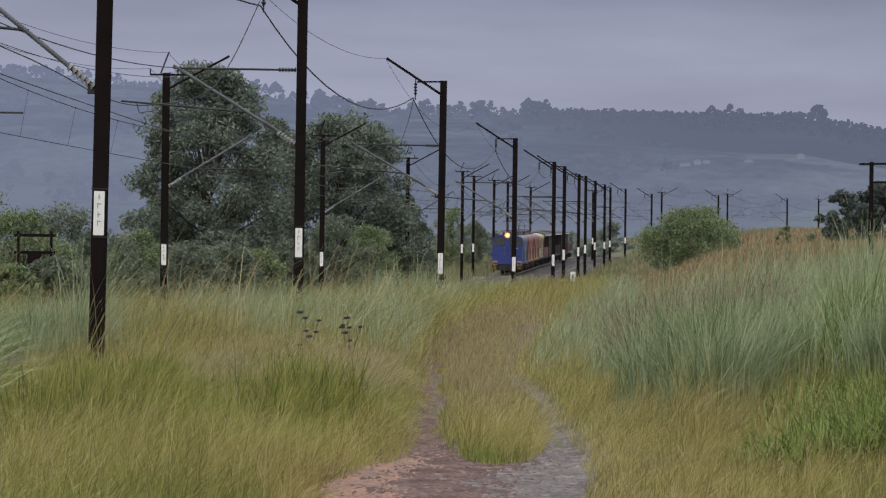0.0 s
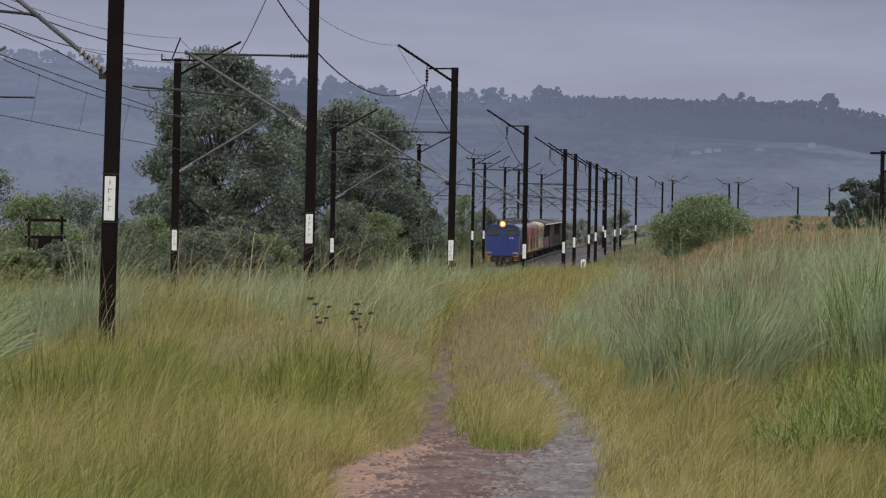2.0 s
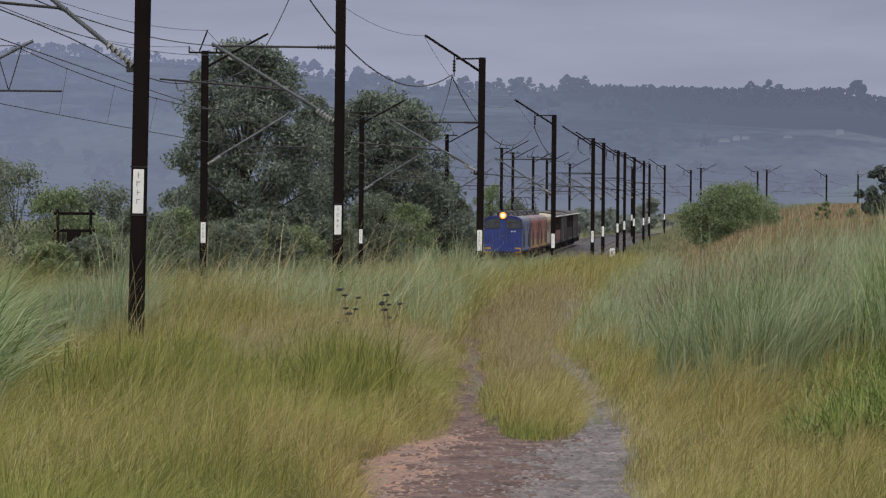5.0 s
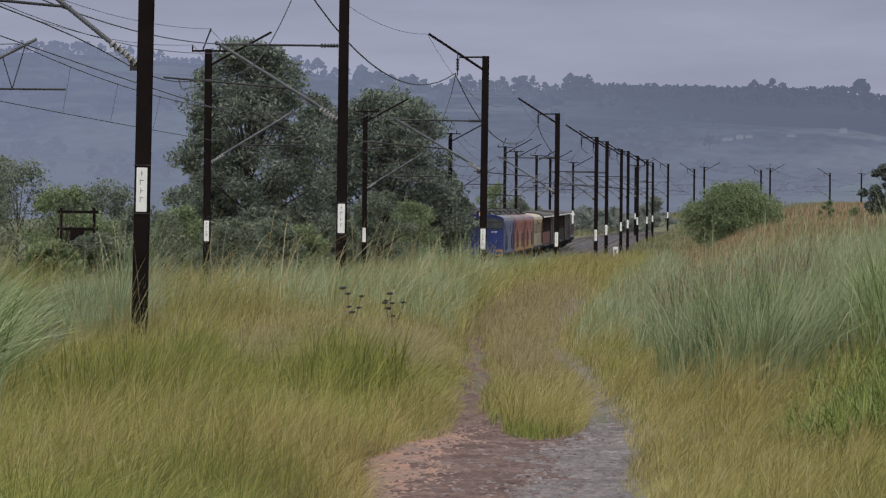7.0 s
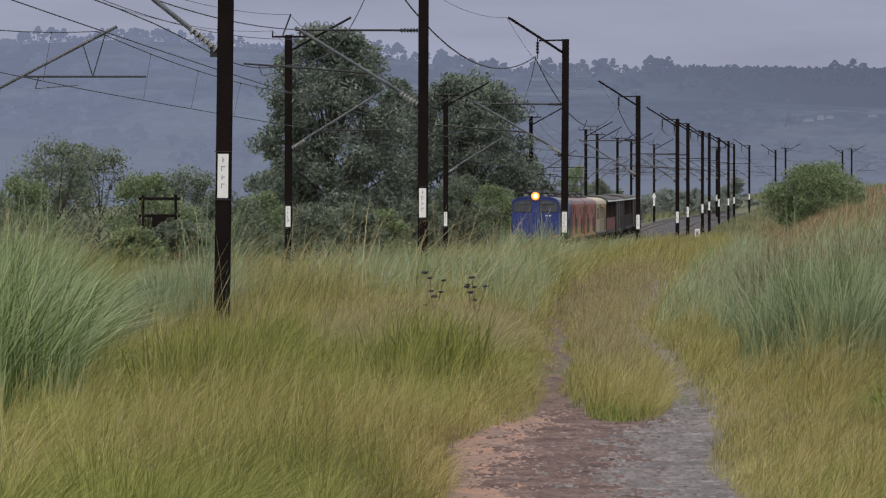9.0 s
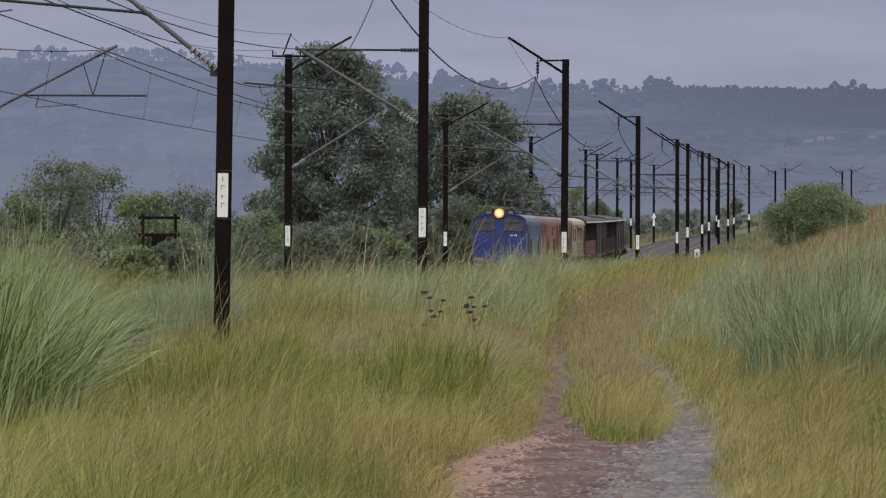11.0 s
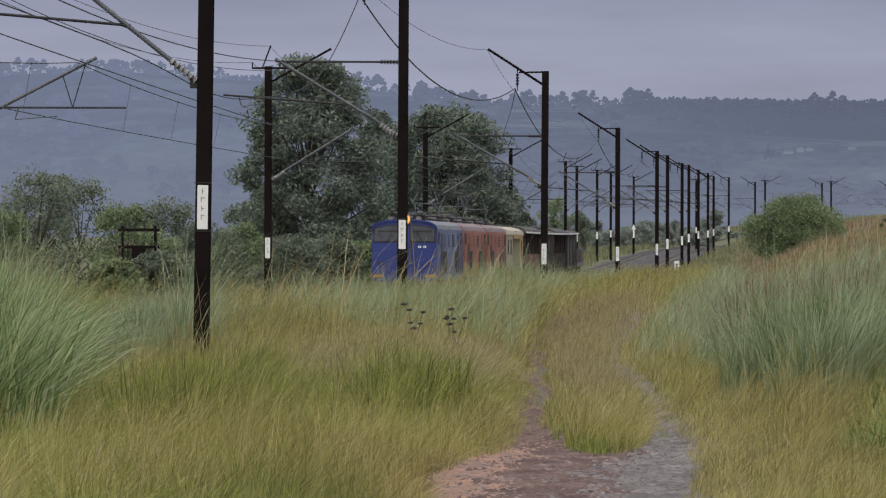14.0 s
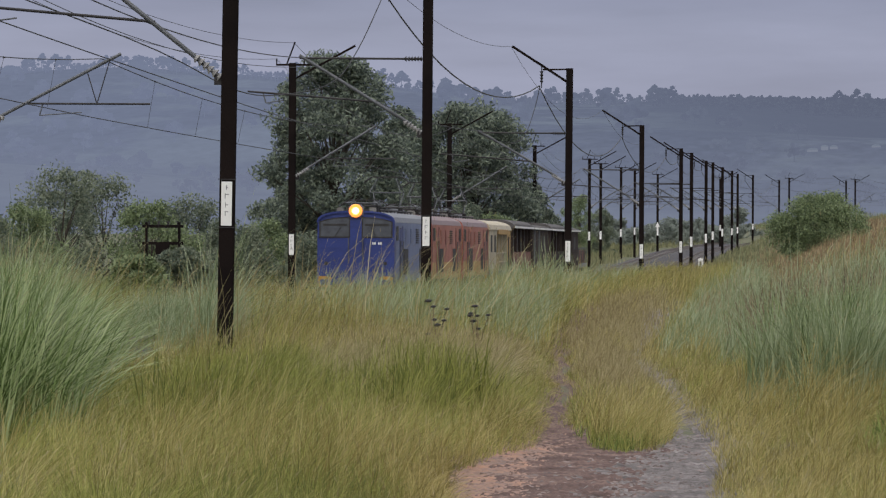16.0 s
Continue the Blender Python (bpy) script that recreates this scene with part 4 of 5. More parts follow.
    bogie(e, L - 3.3)
    pantograph(e, 3.2, False)
    pantograph(e, 12.0, panto_up)
    return e


def guards_van(label):
    """Cream van with open arched side bays and railings."""
    L = 15.4
    e = thing("guards_van", label, "railway van", "train")
    hw = 1.42
    part("underframe", box(B(), (-1.4, 0, 0.85), (1.4, L, 1.12)), M_DARK, e)
    part("body", box(B(), (-hw, 0.3, 1.12), (hw, 5.6, 3.2), 0.02), M_CREAM, e)
    part("rear_cabin", box(B(), (-hw, 12.6, 1.12), (hw, L - 0.1, 3.2), 0.02), M_YELLOW, e)
    part("roof", prism(B(), arc_profile(hw + 0.06, 3.19, 3.24, 3.72), 0.1, L), M_CREAM, e)
    part("fascia", prism(B(), [(-hw - 0.07, 3.0), (hw + 0.07, 3.0), (hw + 0.07, 3.24), (-hw - 0.07, 3.24)], 5.6, 12.6), M_YELLOW, e)
    part("inner_wall", box(B(), (-0.9, 5.6, 1.12), (0.9, 12.6, 3.0)), M_BROWN, e)
    for sx in (-1, 1):
        for y in (7.4, 9.2, 11.0, 12.5):
            part("bay_post", box(B(), (sx * 1.38 - 0.05, y - 0.07, 1.12), (sx * 1.38 + 0.05, y + 0.07, 3.02)), M_CREAM, e)
        for z in (1.6, 2.05):
            part("railing", rod(B(), (sx * 1.4, 5.6, z), (sx * 1.4, 12.6, z), 0.03), M_CREAM, e)
        for y in np.arange(6.0, 12.5, 0.5):
            part("baluster", rod(B(), (sx * 1.4, y, 1.12), (sx * 1.4, y, 2.05), 0.02, sides=5), M_CREAM, e)
        for y0, y1 in ((1.2, 2.2), (3.6, 4.6)):
            part("side_window", box(B(), (sx * hw - 0.012, y0, 2.1), (sx * hw + 0.012, y1, 2.95)), M_DARK, e)
        part("door", box(B(), (sx * hw - 0.014, 13.3, 1.2), (sx * hw + 0.014, 14.3, 2.9)), M_BROWN, e)
        part("sill_rail", box(B(), (sx * 1.44 - 0.04, 0.1, 1.05), (sx * 1.44 + 0.04, L - 0.1, 1.17)), M_GREYROOF, e, "pale edge of the floor")
    bogie(e, 2.6, 2.0)
    bogie(e, L - 2.6, 2.0)
    return e


def old_coach(label, lower, bay):
    """Brown timber coach with an arched roof, open bays or plank walls."""
    L = 15.2
    e = thing("railway_coach", label, "railway coach", "train")
    hw = 1.42
    part("underframe", box(B(), (-1.4, 0, 0.85), (1.4, L, 1.12)), M_DARK, e)
    part("roof", prism(B(), arc_profile(hw + 0.12, 3.34, 3.38, 3.84 if bay else 3.66), -0.2, L + 0.15), M_DARKROOF, e, "dark arched roof")
    # white eave strips paint the lit rim of the darker roof
    for sx in (-1, 1):
        part("roof_edge", box(B(), (sx * (hw + 0.15) - 0.02, -0.2, 3.36), (sx * (hw + 0.15) + 0.02, L + 0.15, 3.46)), M_WHITE, e, "white strip painted as the lit roof edge")
    part("end_wall", prism(B(), arc_profile(hw, 1.12, 3.3, 3.72), 0.15, 0.25), M_BROWN, e)
    if bay:
        part("lower_wall", box(B(), (-hw, 0.25, 1.12), (hw, L - 0.2, 2.1)), lower, e)
        # near-black block stands in for the shade inside the open bays
        part("bay_inner", box(B(), (-hw + 0.35, 0.25, 2.1), (hw - 0.35, L - 0.2, 3.3)), M_DARK, e)
    else:
        part("body", box(B(), (-hw, 0.25, 1.12), (hw, L - 0.2, 3.34)), lower, e)
    for sx in (-1, 1):
        if bay:
            for y in (0.4, 3.2, 6.2, 9.2, 12.2, L - 0.4):
                part("bay_post", box(B(), (sx * (hw - 0.06) - 0.07, y - 0.12, 2.05), (sx * (hw - 0.06) + 0.07, y + 0.12, 3.34)), M_BROWN, e)
        else:
            for y in np.arange(0.4, L - 0.6, 0.62):
                part("side_plank", box(B(), (sx * hw - 0.012, y, 1.14), (sx * hw + 0.02, y + 0.56, 3.3)), M_BROWN, e)
            for y0 in (1.2, 5.2):
                part("door_post", box(B(), (sx * (hw + 0.05) - 0.03, y0, 1.14), (sx * (hw + 0.05) + 0.03, y0 + 0.22, 3.32)), M_GREYROOF, e)
            part("side_window", box(B(), (sx * hw - 0.02, 9.0, 2.2), (sx * hw + 0.03, 11.2, 3.0)), M_DARK, e)
        part("foot_board", box(B(), (sx * 1.5 - 0.1, 0.6, 0.98), (sx * 1.5 + 0.1, 4.0, 1.05)), M_GALV, e, "pale foot board")
    bogie(e, 2.6, 1.8)
    bogie(e, L - 2.6, 1.8)
    return e


def flat_wagon(label):
    L = 10.5
    e = thing("flat_wagon", label, "railway wagon", "train")
    part("deck", box(B(), (-1.4, 0, 0.95), (1.4, L, 1.2)), M_GREYROOF, e)
    part("load_box", box(B(), (-1.3, 0.8, 1.2), (1.3, L - 1.5, 2.1), 0.03), M_OXIDE, e)
    for sx in (-1, 1):
        for y in np.arange(0.3, L, 2.0):
            part("stanchion", rod(B(), (sx * 1.35, y, 1.2), (sx * 1.35, y, 2.3), 0.03, sides=6), M_GALV, e)
        part("side_rail", rod(B(), (sx * 1.35, 0.3, 2.25), (sx * 1.35, L - 0.4, 2.25), 0.025, sides=6), M_GALV, e)
    bogie(e, 2.2, 1.8)
    bogie(e, L - 2.2, 1.8)
    return e


TRAIN = [(locomotive("deep blue electric locomotive with lit headlight leading the train", M_BLUE, M_FADED, None, M_GREYROOF, True, True), 0.0, 15.5),
         (locomotive("faded red electric locomotive with an ochre lower band", M_RED, M_RED, M_YELLOW, M_REDROOF, False, True), 16.3, 15.5),
         (locomotive("faded red electric locomotive with an ochre lower band", M_RED, M_RED, M_YELLOW, M_REDROOF, False, True), 32.5, 15.5),
         (guards_van("cream and ochre guard's van with railed side bays"), 48.9, 15.4),
         (old_coach("brown timber coach with open bays and red oxide lower wall", M_OXIDE, True), 65.7, 15.2),
         (old_coach("weathered brown plank-sided coach with grey arched roof", M_BROWN, False), 82.1, 15.2),
         (old_coach("dark brown timber coach with open bays", M_BROWN, True), 98.8, 15.2),
         (old_coach("weathered brown plank-sided coach with grey arched roof", M_BROWN, False), 115.2, 15.2),
         (flat_wagon("short wagon with red oxide load and railings"), 131.8, 10.5)]


def vehicle_pose(y, length):
    """Pose on the far track with the front end at y."""
    a = Vector((float(mast_x(y)) - 8.2, y, float(rail_z(y))))
    yb = y + length * 0.998
    b = Vector((float(mast_x(yb)) - 8.2, yb, float(rail_z(yb))))
    d = b - a
    return Matrix.Translation(a) @ pose(0, 0, 0, math.degrees(math.atan2(d.z, math.hypot(d.x, d.y))), 0, -math.degrees(math.atan2(d.x, d.y)))


def motions():
    for ob, back, length in TRAIN:
        walk(ob, [(t, vehicle_pose(424.7 - 16.78 * t + 0.0386 * t * t + back, length)) for t in np.arange(0, 16.01, 1.0)])
    for ob, x, y, z, seed in SWAYING:
        ph = seed * 1.7 + x * 0.5
        walk(ob, [(t, pose(x, y, z, 1.5 * math.sin(t * 1.9 + ph * 2), 3.0 * math.sin(t * 2.3 + ph) + 2.0 * math.sin(t * 1.1 + ph), 0)) for t in np.arange(0, 16.01, 0.5)])
# ---- plants ----


def in_view(rng, n, d0, d1, power=1.0, a0=-0.150, a1=0.118):
    """Random spots of the wedge of field beyond the camera's stand, thinning with distance."""
    k = rng.random(n)
    d = d0 * (d1 / d0) ** (k ** power)
    a = a0 + (a1 - a0) * rng.random(n)
    return a * d, d


def blades(name, label, mat, x, y, rng, h, w, lean=0.35, wind=0.25, spread=0.5, heads=0.0, head_mat=None, lift=0.0, tuft=None, fine=False, fountain=1.0):
    """Curved tapering blades at the given roots, as one mesh."""
    n = len(x)
    z = ground_z(x, y) - 0.03 + lift
    h = h * np.ones(n)
    w = w * np.ones(n)
    ang = rng.random(n) * 2 * np.pi
    bow = 0.45 + 1.3 * rng.random(n) ** 2
    lx = (np.cos(ang) * lean * spread * rng.random(n) + wind * (0.3 + rng.random(n)) * lean) * bow
    ly = np.sin(ang) * lean * spread * rng.random(n) * bow
    if tuft is not None:
        lx = lx + tuft[0] * fountain + 0.25 * (tuft[2] - 0.4)
        ly = ly + tuft[1] * fountain
    lx = np.clip(lx, -1.1, 1.4)
    turn = rng.normal(0, 0.6, n)
    wx, wy = np.cos(turn) * w / 2, np.sin(turn) * w / 2
    droop = np.clip(np.hypot(lx, ly), 0, 1.4)
    rows = ((0.0, 1.0), (0.42, 0.95), (0.76, 0.7)) if fine else ((0.0, 1.0), (0.6, 0.8))
    nv = 2 * len(rows) + 1
    V = np.empty((n, nv, 3))

    def along(f):
        """The middle of each blade at the share f of its length: upright at the foot, bending over to the tip."""
        return x + lx * h * f ** 2.1, y + ly * h * f ** 2.1, z + h * (f - 0.43 * droop * f ** 2.6)

    for k, (f, b) in enumerate(rows):
        cx, cy, cz = along(f)
        V[:, 2 * k] = np.stack([cx - wx * b, cy - wy * b, cz], 1)
        V[:, 2 * k + 1] = np.stack([cx + wx * b, cy + wy * b, cz], 1)
    V[:, nv - 1] = np.stack(along(1.0), 1)
    base = (np.arange(n) * nv)[:, None]
    quads = [base + np.array([[2 * k, 2 * k + 1, 2 * k + 3, 2 * k + 2]]) for k in range(len(rows) - 1)]
    q = np.concatenate(quads + [base + np.array([[nv - 3, nv - 2, nv - 1]])], 1)
    loops = q.ravel()
    nf = len(rows)
    counts = np.tile([4] * (nf - 1) + [3], n)
    verts = V.reshape(-1, 3)
    mats, idx = [mat], None
    if heads:
        sel = np.where(rng.random(n) < heads)[0]
        m = len(sel)
        tip, mid = V[sel, nv - 1], (V[sel, nv - 3] + V[sel, nv - 2]) / 2
        dirn = (tip - mid)
        hl = 0.06 + 0.09 * rng.random(m)
        dn = dirn / np.linalg.norm(dirn, axis=1)[:, None]
        hw = (0.001 + 0.0015 * rng.random(m) + 0.00003 * y[sel])[:, None] * np.array([[1.0, 0.2, 0]])
        H = np.stack([tip - dn * hl[:, None] * 0.4, tip + dn * hl[:, None] * 0.2 - hw, tip + dn * hl[:, None], tip + dn * hl[:, None] * 0.2 + hw], 1)
        hb = len(verts) + (np.arange(m) * 4)[:, None] + np.arange(4)[None]
        verts = np.concatenate([verts, H.reshape(-1, 3)])
        loops = np.concatenate([loops, hb.ravel()])
        counts = np.concatenate([counts, np.full(m, 4)])
        mats = [mat, head_mat or mat]
        idx = np.concatenate([np.zeros(nf * n, np.int32), np.ones(m, np.int32)])
    me = np_mesh(name, verts, counts, loops, mats, idx)
    return tagged(new(name, me), label, "grass", kind="stuff")


def wave(x, y, s, ph=0.0):
    """A slow field of patches between 0 and 1."""
    return 0.5 + 0.25 * (np.sin(x * s + 1.7 * np.sin(y * s * 0.31 + ph) + ph) + np.sin(y * s * 0.23 - x * s * 0.6 + 2.1 * ph))


def clear_of_track(x, y):
    r = mast_x(y) - x
    return (r < np.where(y < 108, 2.4, 1.5)) | (r > 9.9)


def tufted(x, y, cell, gather=0.6, ph=0.0):
    """Draws roots together into tufts; returns new roots and two random numbers a tuft."""
    sx = x / cell + 0.35 * np.sin(y / cell * 0.9 + ph)
    sy = y / (cell * 1.6) + 0.35 * np.sin(x / cell * 1.1 + ph)
    ix, iy = np.floor(sx), np.floor(sy)
    r1 = np.sin(ix * 127.1 + iy * 311.7 + ph) * 43758.5453
    r2 = np.sin(ix * 269.5 + iy * 183.3 + ph) * 12543.331
    r1, r2 = r1 - np.floor(r1), r2 - np.floor(r2)
    fx, fy = sx - ix, sy - iy
    x = x - (fx - (0.3 + 0.4 * r1)) * cell * gather
    y = y - (fy - (0.3 + 0.4 * r2)) * cell * 1.6 * gather
    return x, y, r1, r2, fx - 0.5, fy - 0.5


def left_clump(x, y):
    """Share of the tall green mass at the field's edge: its border swings away as it comes nearer."""
    a = x / y
    return smooth(0.002, -0.003, a - np.interp(y, [40, 46, 60, 75, 82], [-0.127, -0.1215, -0.1150, -0.1085, -0.106])) * smooth(84, 78, y)


def tall(x, y, u):
    """Where the grass stands higher: along the line and at the left edge."""
    q = x - mast_x(y)
    side = np.interp(y, [80, 110, 150, 200], [0.0, 0.75, 0.5, 0.0]) * smooth(-3.2, -6.0, u)
    line = smooth(3.6, 1.2, np.abs(q - 0.6)) * smooth(128, 150, y) * smooth(290, 235, y)
    far_end = 0.55 * smooth(84, 95, y) * smooth(150, 138, y) * smooth(-0.6, -2.4, u) * smooth(-9.0, -7.5, u)
    beside = 0.75 * smooth(2.6, 1.4, np.abs(q + 1.2)) * smooth(70, 80, y) * smooth(100, 92, y)
    side = np.maximum(side, beside)
    return 1 + np.maximum(np.maximum(side, 0.6 * line), far_end)


def rank(x, y, u, h, rng):
    """Rank growth on the unmown strip along the masts reaches an even height of its own."""
    q = x - mast_x(y)
    near = smooth(4.5, 1.0, np.abs(q)) * smooth(84, 98, y) * smooth(150, 132, y) * smooth(-0.2, -1.6, u)
    far = smooth(5.0, 3.0, np.abs(q - 1.5)) * smooth(140, 165, y) * smooth(300, 270, y)
    k = np.maximum(near, far)
    return h * (1 - k) + k * (0.72 + 0.28 * rng.random(len(x))) * np.where(near > far, 1.98, 1.55)


def build_grass():
    rng = np.random.default_rng(11)
    # golden and olive field grass
    for name, label, mat, n, ph, hmin, hmax, heads in (
            ("golden_grass", "tall golden field grass leaning in the wind", M_GOLD, 420000, 0.0, 0.65, 1.2, 0.25),
            ("olive_grass", "olive green field grass leaning in the wind", M_OLIVE, 370000, 2.0, 0.55, 1.1, 0.05)):
        x, y = in_view(rng, n, 17, 330, 0.85)
        u = x - road_x(y)
        au = np.abs(u)
        rut = (np.abs(au - 0.75) < 0.105 + 0.10 * (wave(x, y, 3) - 0.5) + 0.06 * smooth(54, 44, y)) & (y < 130)
        rut &= ~((u > 0) & (y > 57) & (y < 80))
        rag = 0.35 * (wave(x, y, 2.3, 1.0) - 0.5)
        bare = (y < 44.5 + 7 * rag) & (u > -1.22 + rag + 0.03 * np.abs(y - 38)) & (u < 0.98 + rag)
        bare |= (y < 48.5 + 4 * rag) & (u < -0.4) & (u > -1.0 + rag)
        bare |= (au < 0.72) & (y < 43.6 + 13 * u * u + 7 * rag)
        keep = clear_of_track(x, y) & ~rut & ~bare & (rng.random(n) > 0.8 * left_clump(x, y))
        keep &= rng.random(n) > 0.92 * np.exp(-((x / y + 0.1015) / 0.0035) ** 2 - ((y - 79) / 4.5) ** 2)
        keep &= rng.random(n) < np.where(u > 2.4, np.where(y < 66, 0.9, np.where(y > 105, 0.12 if ph else 0.3, 0.45)), 0.95)
        pick = wave(x, y, 0.8 if ph else 0.9, ph)
        keep &= rng.random(n) < 0.3 + 0.95 * pick
        keep &= ~((u > 2.7 + 0.07 * (y - 41)) & (y > 43) & (y < 64) & (rng.random(n) < 0.55))
        keep &= (y < 108) | (au > 1.4) | (rng.random(n) < (0.15 if ph else 0.5))
        keep &= (y > 58) | (u > -1.5) | (rng.random(n) < (1.0 if ph else 0.25))
        keep &= (y < 88) | (u > -1.0) | (rng.random(n) < 0.6)
        x, y, u = x[keep], y[keep], u[keep]
        h = (hmin + (hmax - hmin) * rng.random(len(x)) ** 1.3) * (0.55 + 0.9 * wave(x, y, 0.55, ph + 1))
        h *= np.interp(np.abs(u), [0.4, 0.6, 0.9, 1.2, 1.8, 3.2], [0.55, 0.25, 0.2, 0.5, 0.85, 1.0])
        h *= tall(x, y, u) * np.interp(y, [17, 38, 50, 78, 95], [0.7, 0.8, 0.78, 0.74, 1.0])
        # mounds of deep and trodden grass elsewhere
        h *= 1 + 0.14 * smooth(0.03, 0.012, np.abs(x / y + 0.078)) * smooth(80, 74, y)
        h *= np.where((u < -1.5) & (y < 92), 0.72 + 0.75 * wave(x, y * 0.6, 1.15, ph * 0.2 + 0.6) ** 1.5, 1.0)
        x2, y2, r1, r2, ox, oy = tufted(x, y, 0.75, 0.5, ph)
        far_in = np.abs(u) > 1.4
        x, y = np.where(far_in, x2, x), np.where(far_in, y2, y)
        h = rank(x, y, u, h * (0.62 + 0.62 * r1), rng)
        close = y < 72
        for sel, arcs in ((close, True), (~close, False)):
            blades(name, label, mat, x[sel], y[sel], rng, h[sel], np.clip(y[sel] * 0.000085, 0.0035, 0.04), 0.75, 0.75, 1.0, heads * (0.3 if arcs else 1.2), M_PLUME, tuft=(ox[sel], oy[sel], r1[sel]), fine=arcs)
    # tall blue-green clumps: bank beside the road, far end of the field, left edge
    n = 220000
    x, y = in_view(rng, n, 40, 290)
    u = x - road_x(y)
    patch = wave(x, y, 0.9, 4.0)
    edge = left_clump(x, y) + smooth(0.0125, 0.009, np.abs(x / y + 0.0900)) * smooth(79, 82, y) * smooth(96, 93, y)
    zone = ((u > 2.2) & (y > 52 + 14 * patch) & (y < 125)) * (0.25 + 1.0 * patch) + np.where(y > 78, 0.9, 0.4) * edge + ((x / y < -0.075) & (y > 94) & (y < 120)) * (patch > 0.5) * 0.6 + ((y > 92) & (u < 4.0) & (u > -9)) * np.where(u < -2.5, 0.35 + 0.65 * smooth(0.45, 0.65, wave(x, y, 0.75, 1.3)), 0.12 + 0.9 * patch)
    keep = (rng.random(n) < zone) & clear_of_track(x, y) & (np.abs(u) > 1.2 + 0.006 * np.clip(y - 60, 0, 150))
    x, y, u = x[keep], y[keep], u[keep]
    h = (0.85 + 0.75 * rng.random(len(x)) ** 1.5) * (0.75 + 0.55 * wave(x, y, 0.7, 2.2)) * tall(x, y, u) * np.where((u > 2) & (y < 110), 1.4, 1.2)
    h *= np.interp(np.abs(u), [1.2, 3.2], [0.55, 1.0])
    x, y, r1, r2, ox, oy = tufted(x, y, 0.85, 0.55, 3.0)
    h = rank(x, y, u, h * (0.62 + 0.6 * r1), rng)
    blades("blue_green_grass", "tall blue-green grass clumps swaying in the wind", M_BLUEGREEN, x, y, rng, h, np.clip(y * 0.00013, 0.006, 0.04), 0.5, 0.6, 0.9, 0.08, M_PLUME, tuft=(ox, oy, r1), fine=True, fountain=0.8)
    # long pale stems standing out of the grass before the shrubs
    n = 1100
    x, y = in_view(rng, n, 85, 150, 1.0, -0.150, -0.012)
    keep = clear_of_track(x, y) & (rng.random(n) < wave(x, y, 1.1, 0.4) * 1.1)
    x, y = x[keep], y[keep]
    blades("reed_stems", "long pale flowering stems standing above the grass", M_FEATHER, x, y, rng, 1.9 + 1.5 * rng.random(len(x)), 0.018, 0.8, 0.75, 0.6, 1.0, M_PLUME, fine=True)
    # a pale feathery swathe blown over in the middle of the field
    n = 17000
    x, y = in_view(rng, n, 57, 76, 1.0, -0.060, -0.006)
    keep = (rng.random(n) < smooth(0.35, 0.7, wave(x, y * 0.5, 1.4, 0.9))) & (x - road_x(y) < -1.6)
    x, y = x[keep], y[keep]
    blades("feather_grass", "pale feathery grass blown over in the field", M_FEATHER, x, y, rng, 0.6 + 0.35 * rng.random(len(x)), 0.0045, 0.8, 1.0, 0.9, 0.6, M_FEATHER, fine=True)
    # stems standing close before the nearest mast
    n = 46
    y = 68 + 7 * rng.random(n)
    x = (-0.078 + 0.011 * rng.normal(0, 0.6, n)) * y
    blades("reed_stems", "long pale flowering stems standing above the grass", M_PLUME, x, y, rng, 1.3 + 0.9 * rng.random(n), 0.011, 0.6, 0.6, 0.6, 1.0, M_PLUME, fine=True)
    # short tan grass on the worn way where it winds off beside the masts
    n = 16000
    y = 108 + 230 * rng.random(n) ** 1.3
    x = road_x(y) + np.clip(rng.normal(0, 0.5, n), -1.3, 1.3)
    blades("worn_way_grass", "short tan grass along the worn way", M_PLUME, x, y, rng, 0.3 + 0.35 * rng.random(n), np.clip(y * 0.00013, 0.009, 0.04), 0.6, 0.4, 1.0, 0.5, M_PLUME)
    # tan seeding grass of the middle strip
    n = 9000
    y = 50 + 60 * rng.random(n) ** 1.2
    x = road_x(y) + np.clip(rng.normal(0, 0.22, n), -0.5, 0.5)
    blades("middle_grass", "tan seeding grass between the wheel tracks", M_PLUME, x, y, rng, (0.25 + 0.35 * rng.random(n)) * np.interp(y, [50, 58], [0.5, 1.0]), np.clip(y * 0.00007, 0.0035, 0.04), 0.7, 0.6, 1.2, 0.5, M_PLUME, fine=True)
    # dry brown stalks on the bank
    n = 90000
    x, y = in_view(rng, n, 55, 330)
    u = x - road_x(y)
    clump = np.exp(-((x / y - 0.055) / 0.016) ** 2) * smooth(58, 64, y) * smooth(90, 80, y)
    keep = (u > 2.4) & (rng.random(n) < np.where(y > 105, 1.2, 0.15) * (0.3 + 0.8 * wave(x, y, 0.7, 1.0)) + 0.42 * clump)
    x, y = x[keep], y[keep]
    blades("dry_stalks", "dry brown grass stalks on the bank", M_STALK, x, y, rng, np.where(y > 115, 0.75, 1.15) + 0.5 * rng.random(len(x)), np.clip(y * 0.00012, 0.006, 0.05), 0.3, 0.45, 0.8, 0.5, M_STALK)
    # low green herbs at the foot of the bank
    n = 90000
    x, y = in_view(rng, n, 41, 66, 1.0, 0.03, 0.12)
    u = x - road_x(y)
    keep = (rng.random(n) < smooth(2.2, 3.5, u - 0.07 * (y - 41)) * (0.3 + 0.95 * wave(x, y, 1.2, 3)))
    x, y = x[keep], y[keep]
    blades("low_herbs", "low fresh green herbs and weeds", M_HERB, x, y, rng, 0.3 + 0.42 * rng.random(len(x)) ** 1.5, 0.018, 1.1, 0.15, 1.8)
